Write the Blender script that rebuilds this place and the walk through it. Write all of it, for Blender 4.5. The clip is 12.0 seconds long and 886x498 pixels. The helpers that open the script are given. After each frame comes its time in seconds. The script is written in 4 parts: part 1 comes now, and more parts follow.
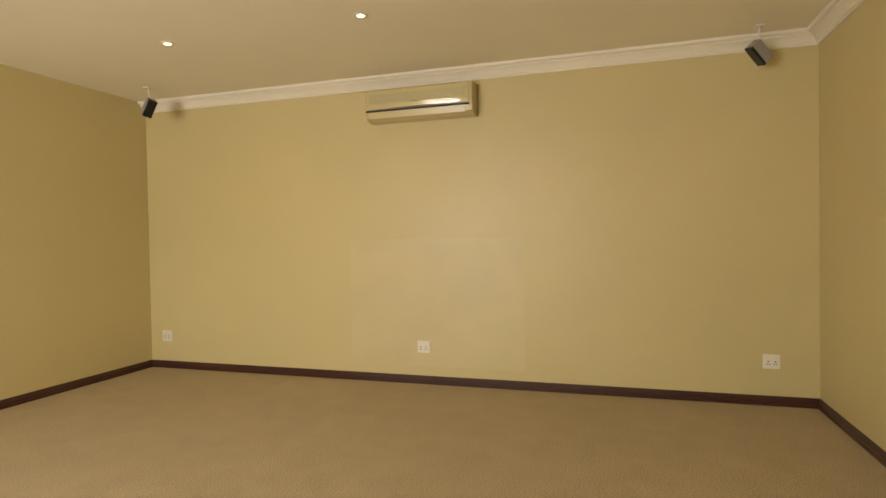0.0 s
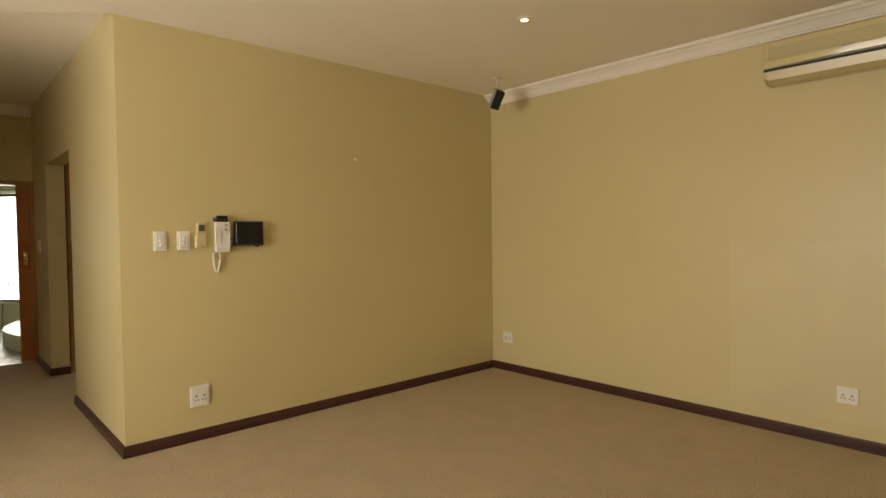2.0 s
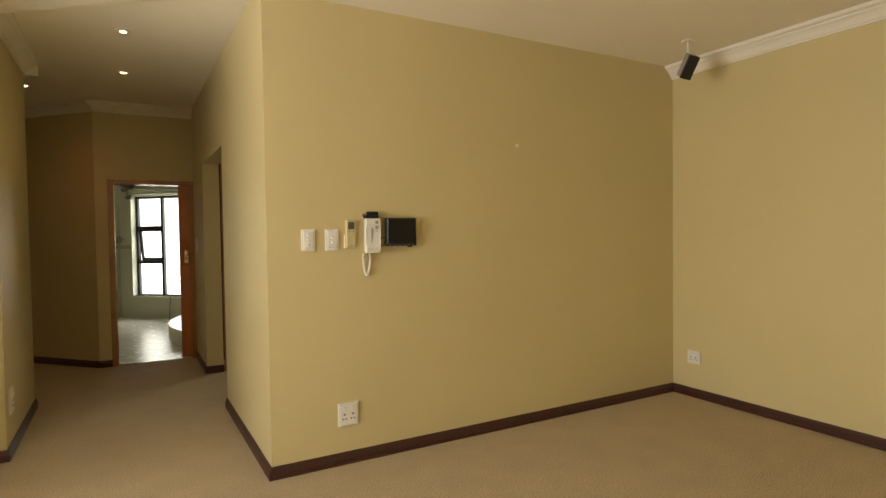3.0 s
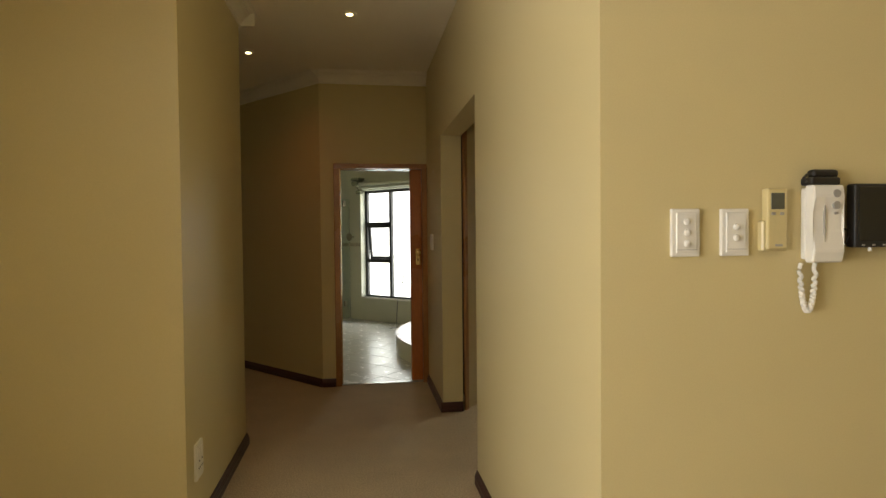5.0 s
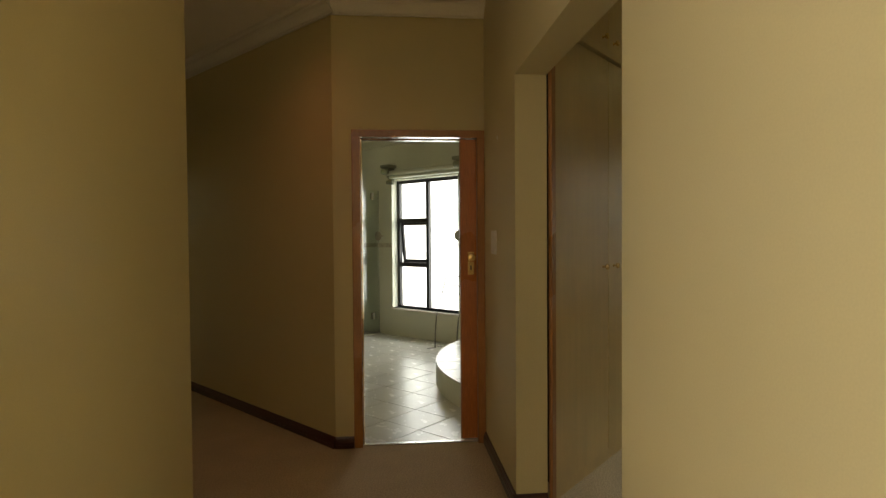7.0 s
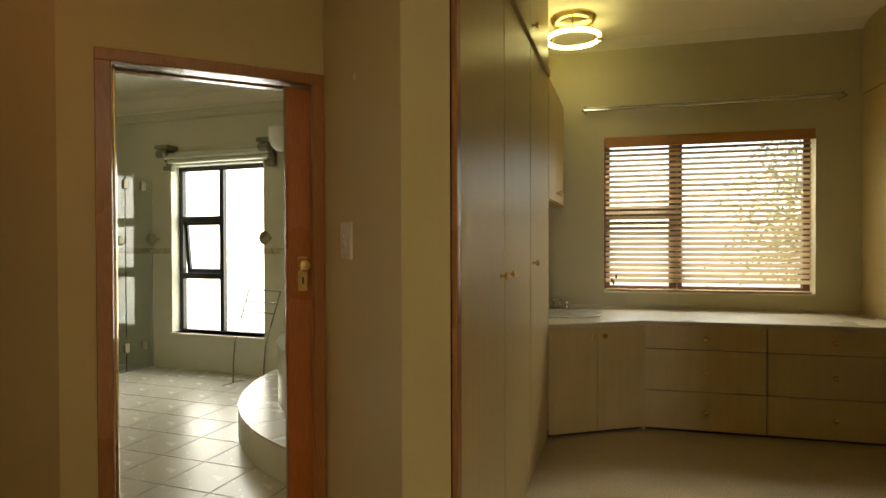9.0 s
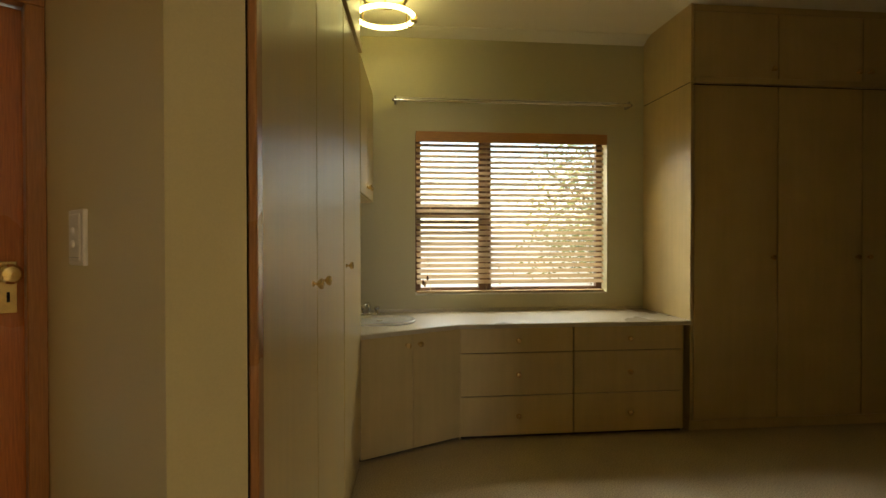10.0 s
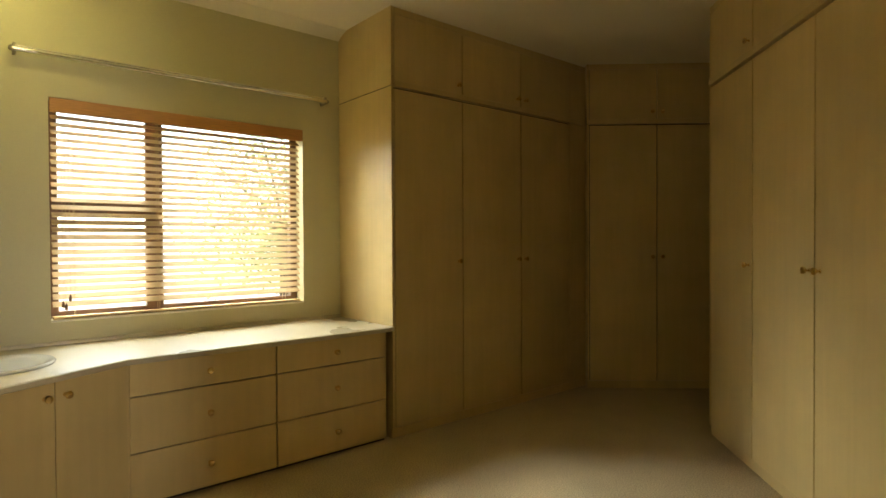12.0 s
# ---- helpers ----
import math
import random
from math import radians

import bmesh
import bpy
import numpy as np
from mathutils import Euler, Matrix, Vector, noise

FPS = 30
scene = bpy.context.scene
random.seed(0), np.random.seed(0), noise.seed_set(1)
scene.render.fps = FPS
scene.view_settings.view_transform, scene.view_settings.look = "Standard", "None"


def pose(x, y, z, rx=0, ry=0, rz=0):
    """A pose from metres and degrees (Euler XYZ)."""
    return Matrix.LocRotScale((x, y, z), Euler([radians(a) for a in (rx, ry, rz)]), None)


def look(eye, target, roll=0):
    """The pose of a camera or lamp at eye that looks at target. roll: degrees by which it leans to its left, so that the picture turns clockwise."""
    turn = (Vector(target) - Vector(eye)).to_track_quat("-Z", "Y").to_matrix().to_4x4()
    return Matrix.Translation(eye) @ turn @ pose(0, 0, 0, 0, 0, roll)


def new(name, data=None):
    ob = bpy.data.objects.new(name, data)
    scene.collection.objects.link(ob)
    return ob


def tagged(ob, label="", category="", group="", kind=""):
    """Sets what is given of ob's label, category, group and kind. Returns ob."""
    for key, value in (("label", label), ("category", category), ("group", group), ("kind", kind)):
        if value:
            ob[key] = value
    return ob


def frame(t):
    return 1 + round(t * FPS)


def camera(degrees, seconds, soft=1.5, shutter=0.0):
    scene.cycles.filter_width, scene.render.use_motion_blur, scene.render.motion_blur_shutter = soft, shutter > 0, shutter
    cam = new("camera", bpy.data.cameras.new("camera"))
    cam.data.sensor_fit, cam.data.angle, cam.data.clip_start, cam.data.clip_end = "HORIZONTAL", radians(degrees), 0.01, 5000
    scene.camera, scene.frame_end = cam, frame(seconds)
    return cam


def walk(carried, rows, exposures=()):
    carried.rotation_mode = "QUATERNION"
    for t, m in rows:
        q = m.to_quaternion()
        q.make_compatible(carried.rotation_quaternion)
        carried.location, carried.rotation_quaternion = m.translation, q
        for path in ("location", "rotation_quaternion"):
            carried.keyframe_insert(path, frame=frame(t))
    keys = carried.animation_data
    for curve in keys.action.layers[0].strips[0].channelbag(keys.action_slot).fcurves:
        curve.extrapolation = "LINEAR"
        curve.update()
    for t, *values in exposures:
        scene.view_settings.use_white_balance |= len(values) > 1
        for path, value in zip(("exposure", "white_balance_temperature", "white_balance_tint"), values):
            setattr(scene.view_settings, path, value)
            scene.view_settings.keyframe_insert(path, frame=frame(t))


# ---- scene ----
cam = camera(76.1, 12.0)
PATH = [
    (0, (-1.408, -4.816, 1.331), (0.502, -4.223, 1.292), -1.0),
    (0.5, (-1.189, -4.685, 1.47), (0.601, -3.796, 1.39), -0.4),
    (1, (-1.13, -4.481, 1.449), (0.517, -3.348, 1.38), -0.5),
    (1.5, (-1.044, -4.282, 1.437), (0.464, -2.971, 1.37), -0.6),
    (2, (-0.895, -4.037, 1.425), (0.449, -2.557, 1.365), -0.7),
    (2.5, (-0.771, -3.718, 1.394), (0.37, -2.076, 1.342), -0.8),
    (3, (-0.71, -3.326, 1.424), (0.27, -1.583, 1.365), -0.8),
    (3.5, (-0.628, -2.882, 1.414), (0.192, -1.059, 1.356), -0.8),
    (3.7, (-0.627, -2.736, 1.437), (0.116, -0.88, 1.365), -1.0),
    (5.3, (-0.641, -1.176, 1.384), (-0.416, 0.811, 1.334), -0.6),
    (5.5, (-0.629, -1.033, 1.385), (-0.436, 0.957, 1.331), -0.7),
    (6, (-0.615, -0.609, 1.377), (-0.441, 1.383, 1.329), -0.6),
    (6.5, (-0.599, -0.178, 1.362), (-0.426, 1.814, 1.319), -0.6),
    (6.7, (-0.607, -0.035, 1.374), (-0.433, 1.957, 1.325), -0.5),
    (8.3, (-0.613, 1.009, 1.33), (-0.175, 2.96, 1.304), -0.6),
    (8.5, (-0.611, 1.112, 1.329), (-0.074, 3.038, 1.302), -0.5),
    (9, (-0.607, 1.385, 1.32), (0.259, 3.188, 1.297), -0.2),
    (9.5, (-0.546, 1.581, 1.319), (0.629, 3.199, 1.293), -0.2),
    (10, (-0.399, 1.837, 1.313), (1.045, 3.221, 1.29), -0.1),
    (10.5, (-0.288, 1.926, 1.346), (1.354, 3.068, 1.315), -0.1),
    (11, (-0.271, 2.045, 1.369), (1.545, 2.883, 1.336), -0.2),
    (11.5, (-0.264, 2.16, 1.368), (1.656, 2.717, 1.338), -0.2),
    (12, (-0.13, 2.296, 1.351), (1.839, 2.645, 1.325), -0.3),
]
EXPOSURES = [(0, 1.68, 7600, 9), (2.0, 1.32, 7600, 9), (3.5, 1.5, 7350, 9), (6, 1.4, 6900, 8), (8.5, 1.95, 7750, 8), (10, 1.82, 7900, 9), (11, 2.45, 8000, 8), (12, 2.86, 7600, 5)]
walk(cam, [(t, look(e, g, r)) for t, e, g, r in PATH], EXPOSURES)

# ---- world, sun, lamps ----
world = bpy.data.worlds.new("sky")
scene.world = world
world.use_nodes = True
wn = world.node_tree
sky = wn.nodes.new("ShaderNodeTexSky")
sky.sky_type, sky.sun_disc = "NISHITA", False
sky.sun_elevation, sky.sun_rotation = radians(51.3), radians(274.3)
wn.links.new(sky.outputs[0], wn.nodes["Background"].inputs[0])
wn.nodes["Background"].inputs[1].default_value = 0.15


def lamp(name, kind, m, energy, colour, **more):
    data = bpy.data.lights.new(name, kind)
    data.energy, data.color = energy, colour
    for key, value in more.items():
        if key == "size": data.size = value
        if key == "size_y": data.shape, data.size_y = "RECTANGLE", value
        if key == "angle": data.angle = value
        if key == "spot": data.spot_size, data.spot_blend, data.shadow_soft_size = value, 1.0, 0.04
    ob = new(name, data)
    ob.matrix_world = m
    return ob


H = 2.88                      # ceiling height
HD = 2.96                     # dressing room ceiling height
YS = -6.25                     # lounge side wall
HL = 2.82                     # lounge ceiling height
DR = pose(0, 0, 0, 0, 0, -40)  # dressing room axes: x along the window wall, y towards it
BA = pose(0, 0, 0, 0, 0, -45)  # bathroom axes

sun = lamp("sun", "SUN", look((-0.8, 0.06, 11), (0, 0, 10)), 2.0, (1, 0.975, 0.93), angle=radians(2))
lamp("west_window_light", "AREA", look((-4.0, -2.1, 1.4), (-3, -2.1, 2.3)), 66, (0.96, 0.97, 1.08), size=2.1, size_y=1.6)
# next lamp is added outside, above the dressing window, in place of sky light
lamp("dressing_sky_fill", "AREA", DR @ look((-0.44, 7.2, 2.85), (-0.44, 5.6, 1.5)), 40, (0.94, 0.99, 0.97), size=1.9, size_y=0.9)
lamp("bath_window_light", "AREA", BA @ look((-5.49, 5.405, 1.26), (-5.49, 2, 1.2)), 3.9, (0.90, 1.0, 1.04), size=1.12, size_y=1.7)


# ---- materials ----
def material(name, colour, rough=0.6, metal=0.0, grain=60.0, vary=0.08, bump=0.15, blotch=1.2, blot=0.06, stretch=None, coat=0.0, spread=0.0, emit=None, fine=0.002, gloss=0.5, wear=0.06):
    m = bpy.data.materials.new(name)
    m.use_nodes = True
    t = m.node_tree
    n, ln = t.nodes, t.links
    b = n["Principled BSDF"]
    b.inputs["Roughness"].default_value, b.inputs["Metallic"].default_value = rough, metal
    b.inputs["Coat Weight"].default_value = coat
    b.inputs["Specular IOR Level"].default_value = gloss
    b.inputs["Coat Roughness"].default_value = 0.25
    co = n.new("ShaderNodeTexCoord")
    src = co.outputs["Object"]
    if stretch:
        mp = n.new("ShaderNodeMapping")
        mp.inputs["Scale"].default_value = stretch
        ln.new(src, mp.inputs[0])
        src = mp.outputs[0]
    a = n.new("ShaderNodeTexNoise")
    a.inputs["Scale"].default_value, a.inputs["Detail"].default_value = grain, 4
    c = n.new("ShaderNodeTexNoise")
    c.inputs["Scale"].default_value, c.inputs["Detail"].default_value = blotch, 5
    ln.new(src, a.inputs["Vector"])
    ln.new(co.outputs["Object"], c.inputs["Vector"])

    def span(out, lo, hi):
        r = n.new("ShaderNodeMapRange")
        r.inputs["From Min"].default_value, r.inputs["From Max"].default_value = 0.3, 0.7
        r.inputs["To Min"].default_value, r.inputs["To Max"].default_value = lo, hi
        ln.new(out, r.inputs["Value"])
        return r.outputs[0]

    mul = n.new("ShaderNodeMath")
    mul.operation = "MULTIPLY"
    ln.new(span(a.outputs["Fac"], 1 - vary, 1 + vary), mul.inputs[0])
    ln.new(span(c.outputs["Fac"], 1 - blot, 1 + blot), mul.inputs[1])
    value = mul.outputs[0]
    if spread:
        info = n.new("ShaderNodeObjectInfo")
        r = n.new("ShaderNodeMapRange")
        r.inputs["To Min"].default_value, r.inputs["To Max"].default_value = 1 - spread, 1 + spread
        ln.new(info.outputs["Random"], r.inputs["Value"])
        m2 = n.new("ShaderNodeMath")
        m2.operation = "MULTIPLY"
        ln.new(value, m2.inputs[0]), ln.new(r.outputs[0], m2.inputs[1])
        value = m2.outputs[0]
    mix = n.new("ShaderNodeVectorMath")
    mix.operation = "SCALE"
    mix.inputs[0].default_value = colour
    ln.new(value, mix.inputs["Scale"])
    ln.new(mix.outputs[0], b.inputs["Base Color"])
    ln.new(span(c.outputs["Fac"], max(0.02, rough - wear), min(1, rough + wear)), b.inputs["Roughness"])
    if bump:
        bp = n.new("ShaderNodeBump")
        bp.inputs["Strength"].default_value, bp.inputs["Distance"].default_value = bump, fine
        ln.new(a.outputs["Fac"], bp.inputs["Height"])
        ln.new(bp.outputs[0], b.inputs["Normal"])
    if emit:
        b.inputs["Emission Color"].default_value, b.inputs["Emission Strength"].default_value = (*emit[0], 1), emit[1]
    return m


WALL = material("khaki_wall_paint", (0.612, 0.512, 0.262), 0.44, grain=220, vary=0.025, bump=0.12, blotch=0.8, blot=0.035)
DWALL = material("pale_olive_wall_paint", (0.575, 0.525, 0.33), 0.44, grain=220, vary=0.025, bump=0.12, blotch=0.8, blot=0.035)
CEIL = material("white_ceiling_paint", (0.90, 0.84, 0.70), 0.8, grain=150, vary=0.02, bump=0.08, blot=0.02)
CORN = material("white_plaster_cornice", (0.84, 0.79, 0.67), 0.6, grain=120, vary=0.03, bump=0.1)
CARPET = material("beige_loop_carpet", (0.50, 0.40, 0.255), 0.95, grain=120, vary=0.3, bump=1.0, blotch=4.5, blot=0.06, fine=0.008)
SKIRT = material("dark_red_brown_wood", (0.055, 0.016, 0.010), 0.42, grain=40, vary=0.25, bump=0.1, stretch=(1, 1, 4), coat=0.1)
LAM = material("maple_laminate", (0.61, 0.465, 0.228), 0.36, gloss=0.36, grain=26, vary=0.035, bump=0.0, stretch=(1, 1, 0.06), blotch=3.2, blot=0.07, spread=0.05)
LAMTOP = material("maple_laminate_top", (0.54, 0.475, 0.345), 0.3, grain=24, vary=0.05, bump=0.02, stretch=(0.4, 6, 6), coat=0.2)
# near-black colour that holds the shade of cupboard gaps and base recesses
GAPSHADE = material("painted_gap_shade", (0.05, 0.035, 0.02), 0.8, bump=0)
DOORW = material("orange_brown_meranti", (0.52, 0.168, 0.046), 0.3, grain=30, vary=0.18, bump=0.06, stretch=(7, 7, 0.4), coat=0.5)
FRAMEW = material("varnished_frame_wood", (0.39, 0.17, 0.055), 0.3, grain=30, vary=0.15, bump=0.06, stretch=(7, 7, 0.4), coat=0.5)
BLIND = material("cedar_blind_wood", (0.56, 0.40, 0.22), 0.7, gloss=0.15, grain=30, vary=0.16, bump=0.05, stretch=(0.4, 8, 8), spread=0.1)
VALANCE = material("orange_cedar_valance", (0.50, 0.24, 0.085), 0.45, grain=30, vary=0.16, bump=0.05, stretch=(0.4, 8, 8))
WHITEP = material("white_plastic", (0.78, 0.75, 0.66), 0.35, grain=80, vary=0.01, bump=0, blot=0.02)
CREAMP = material("aged_cream_plastic", (0.60, 0.50, 0.25), 0.32, grain=80, vary=0.02, bump=0, blot=0.03, coat=0.4)
GLOSSP = material("glossy_cream_plastic", (0.62, 0.54, 0.31), 0.06, grain=80, vary=0.01, bump=0, blot=0.01, gloss=0.75)
GRILLE = material("cream_mesh_grille", (0.50, 0.44, 0.24), 0.6, grain=240, vary=0.12, bump=0.1)
BLACKP = material("black_plastic", (0.012, 0.011, 0.010), 0.4, grain=200, vary=0.1, bump=0.05)
SCREEN = material("black_screen_glass", (0.008, 0.008, 0.009), 0.18, grain=20, vary=0.05, bump=0)
SILVERP = material("silver_grey_plastic", (0.33, 0.31, 0.27), 0.4, grain=100, vary=0.03, bump=0)
LCD = material("grey_green_display", (0.10, 0.10, 0.07), 0.25, grain=60, vary=0.05, bump=0)
BRASS = material("polished_brass", (0.82, 0.62, 0.30), 0.26, 1.0, grain=60, vary=0.08, bump=0.02)
CHROME = material("chrome", (0.75, 0.75, 0.74), 0.1, 1.0, grain=60, vary=0.03, bump=0)
STEEL = material("brushed_aluminium_track", (0.55, 0.54, 0.52), 0.28, 1.0, grain=60, vary=0.05, bump=0.02)
IRON = material("grey_wire", (0.2, 0.19, 0.17), 0.4, 0.6, grain=60, vary=0.1, bump=0)
WINF = material("dark_bronze_aluminium", (0.035, 0.033, 0.033), 0.4, 0.3, grain=60, vary=0.1, bump=0)
WINW = material("brown_window_frame", (0.15, 0.07, 0.03), 0.45, grain=30, vary=0.15, bump=0.05)
PORC = material("white_porcelain", (0.82, 0.82, 0.79), 0.12, grain=30, vary=0.01, bump=0, blot=0.01, coat=0.5)
BTILE = material("cream_wall_tile", (0.70, 0.69, 0.58), 0.22, grain=20, vary=0.02, bump=0.02, spread=0.03)
BPAINT = material("pale_bathroom_paint", (0.68, 0.67, 0.54), 0.55, grain=200, vary=0.02, bump=0.08)
FTILE = material("glazed_cream_floor_tile", (0.64, 0.61, 0.53), 0.27, grain=40, vary=0.02, bump=0.01, blotch=9, blot=0.012, spread=0.04, wear=0.008)
GROUT = material("dark_grout", (0.14, 0.125, 0.10), 0.9, grain=120, vary=0.15, bump=0.3)
BORDER = material("patterned_border_tile", (0.50, 0.45, 0.33), 0.3, grain=18, vary=0.35, bump=0.02)
ROSE = material("antique_bronze", (0.33, 0.29, 0.21), 0.45, 0.4, grain=80, vary=0.25, bump=0.2)
VERDI = material("grey_green_cast_plaster", (0.24, 0.24, 0.16), 0.6, grain=60, vary=0.3, bump=0.4)
LEAF = material("garden_leaves", (0.17, 0.18, 0.05), 0.5, grain=30, vary=0.3, bump=0, spread=0.3)
BARK = material("bark", (0.12, 0.08, 0.05), 0.9, grain=25, vary=0.4, bump=0.5)
LAWN = material("garden_ground", (0.09, 0.12, 0.035), 0.9, grain=14, vary=0.35, bump=0.4)
PLASTER = material("cream_plaster_garden_wall", (0.80, 0.77, 0.73), 0.8, grain=30, vary=0.1, bump=0.2)
BULB = material("halogen_bulb", (0.9, 0.85, 0.7), 0.3, bump=0, emit=((1.0, 0.86, 0.45), 3.4))
TUBE = material("fluorescent_ring", (0.9, 0.9, 0.8), 0.4, bump=0, emit=((1.0, 0.97, 0.42), 3.1))


def glass(name, tint, rough=0.0):
    m = bpy.data.materials.new(name)
    m.use_nodes = True
    b = m.node_tree.nodes["Principled BSDF"]
    b.inputs["Base Color"].default_value, b.inputs["Roughness"].default_value = (*tint, 1), rough
    b.inputs["Transmission Weight"].default_value, b.inputs["IOR"].default_value = 1.0, 1.45
    return m


GLASS = glass("clear_glass", (0.97, 0.99, 0.98))
SHOWER = glass("shower_glass", (0.91, 0.965, 0.945))


# ---- builders ----
def finish(name, bm, mat, smooth=False):
    me = bpy.data.meshes.new(name)
    bmesh.ops.recalc_face_normals(bm, faces=bm.faces)
    bm.to_mesh(me)
    bm.free()
    me.materials.append(mat)
    if smooth:
        for p in me.polygons:
            p.use_smooth = True
        try:
            me.set_sharp_from_angle(angle=radians(38))
        except AttributeError:
            pass
    return me


def part(name, bm, mat, parent=None, label="", m=None, smooth=False):
    ob = new(name, finish(name, bm, mat, smooth))
    ob.parent = parent
    if m is not None:
        ob.matrix_basis = m
    if label:
        ob["label"] = label
    return ob


def thing(name, label, category, group="", m=None, kind=""):
    ob = new(name)
    ob.empty_display_size = 0.1
    if m is not None:
        ob.matrix_basis = m
    return tagged(ob, label, category, group, kind)


def box(x0, x1, y0, y1, z0, z1, bevel=0.0, bm=None, seg=1):
    own = bm is None
    bm = bm or bmesh.new()
    v = [bm.verts.new((x, y, z)) for x in (x0, x1) for y in (y0, y1) for z in (z0, z1)]
    for f in ((0, 1, 3, 2), (4, 6, 7, 5), (0, 4, 5, 1), (2, 3, 7, 6), (0, 2, 6, 4), (1, 5, 7, 3)):
        bm.faces.new([v[i] for i in f])
    if bevel and own:
        bmesh.ops.bevel(bm, geom=bm.edges[:], offset=bevel, segments=seg, affect="EDGES", profile=0.5)
    return bm


def cyl(r, h, seg=20, r2=None, m=None, bm=None, bevel=0.0):
    """A cylinder or cone from z=0 to z=h."""
    bm = bm or bmesh.new()
    got = bmesh.ops.create_cone(bm, cap_ends=True, segments=seg, radius1=r, radius2=r if r2 is None else r2, depth=h)
    bmesh.ops.translate(bm, verts=got["verts"], vec=(0, 0, h / 2))
    if m is not None:
        bmesh.ops.transform(bm, matrix=m, verts=got["verts"])
    return bm


def lathe(profile, seg=24, bm=None, m=None):
    """A turned shape from (radius, z) pairs."""
    bm = bm or bmesh.new()
    rings, made = [], []
    for r, z in profile:
        ring = [bm.verts.new((r * math.cos(2 * math.pi * i / seg), r * math.sin(2 * math.pi * i / seg), z)) for i in range(seg)]
        rings.append(ring)
        made += ring
    for a, b in zip(rings, rings[1:]):
        for i in range(seg):
            bm.faces.new((a[i], a[(i + 1) % seg], b[(i + 1) % seg], b[i]))
    for ring in (rings[0], rings[-1]):
        bm.faces.new(ring)
    if m is not None:
        bmesh.ops.transform(bm, matrix=m, verts=made)
    return bm


def prism(points, z0, z1, bm=None):
    """An upright prism over a floor polygon."""
    bm = bm or bmesh.new()
    lo = [bm.verts.new((x, y, z0)) for x, y in points]
    hi = [bm.verts.new((x, y, z1)) for x, y in points]
    bm.faces.new(lo), bm.faces.new(hi)
    for i in range(len(points)):
        j = (i + 1) % len(points)
        bm.faces.new((lo[i], lo[j], hi[j], hi[i]))
    return bm


def sweep(profile, a, b, side, z, bm=None):
    """A moulding along a wall from a to b; profile gives (out, up), side is +1 for out to the left of a to b."""
    bm = bm or bmesh.new()
    a, b = Vector(a), Vector(b)
    d = (b - a).normalized()
    out = Vector((-d.y, d.x)) * side
    ends = []
    for p in (a, b):
        ends.append([bm.verts.new((*(p + out * o), z + u)) for o, u in profile])
    k = len(profile)
    for i in range(k):
        j = (i + 1) % k
        bm.faces.new((ends[0][i], ends[0][j], ends[1][j], ends[1][i]))
    bm.faces.new(ends[0]), bm.faces.new(ends[1])
    return bm


def tube(points, r, seg=8, bm=None, closed=False):
    """A round rod through points."""
    bm = bm or bmesh.new()
    pts = [Vector(p) for p in points]
    rings, n = [], len(pts)
    for i, p in enumerate(pts):
        before = pts[i - 1] if i or closed else p
        after = pts[(i + 1) % n] if i < n - 1 or closed else p
        d = (after - before).normalized()
        s = d.cross(Vector((0, 0, 1))) if abs(d.z) < 0.95 else d.cross(Vector((1, 0, 0)))
        s.normalize()
        u = s.cross(d)
        rings.append([bm.verts.new(p + r * (math.cos(2 * math.pi * k / seg) * s + math.sin(2 * math.pi * k / seg) * u)) for k in range(seg)])
    for i in range(n if closed else n - 1):
        a, b = rings[i], rings[(i + 1) % n]
        for k in range(seg):
            bm.faces.new((a[k], a[(k + 1) % seg], b[(k + 1) % seg], b[k]))
    if not closed:
        bm.faces.new(rings[0]), bm.faces.new(rings[-1])
    return bm


def holed(u0, u1, d0, d1, h, a, b, z0, z1, axis="x"):
    """A wall of length u0..u1, depth d0..d1 and height h with an opening a..b, z0..z1; one connected mesh."""
    bm = bmesh.new()
    put = (lambda u, d, z: bm.verts.new((u, d, z))) if axis == "x" else (lambda u, d, z: bm.verts.new((d, u, z)))
    if z0 <= 0:
        ring = [(u0, 0), (a, 0), (a, z1), (b, z1), (b, 0), (u1, 0), (u1, h), (u0, h)]
        f, k = [put(u, d0, z) for u, z in ring], [put(u, d1, z) for u, z in ring]
        for v in (f, k):
            for quad in ((0, 1, 2, 7), (2, 3, 6, 7), (3, 4, 5, 6)):
                bm.faces.new([v[i] for i in quad])
        for i in range(8):
            bm.faces.new((f[i], f[(i + 1) % 8], k[(i + 1) % 8], k[i]))
        return bm
    outer, inner = [(u0, 0), (u1, 0), (u1, h), (u0, h)], [(a, z0), (b, z0), (b, z1), (a, z1)]
    rings = [[put(u, d, z) for u, z in r] for d in (d0, d1) for r in (outer, inner)]
    for p, q in ((0, 1), (2, 3), (0, 2), (1, 3)):
        for i in range(4):
            j = (i + 1) % 4
            bm.faces.new((rings[p][i], rings[p][j], rings[q][j], rings[q][i]))
    return bm


def structure(name, bm, mat, label, category, m=None, smooth=False):
    return tagged(part(name, bm, mat, None, label, m, smooth), label, category, "", "structure")


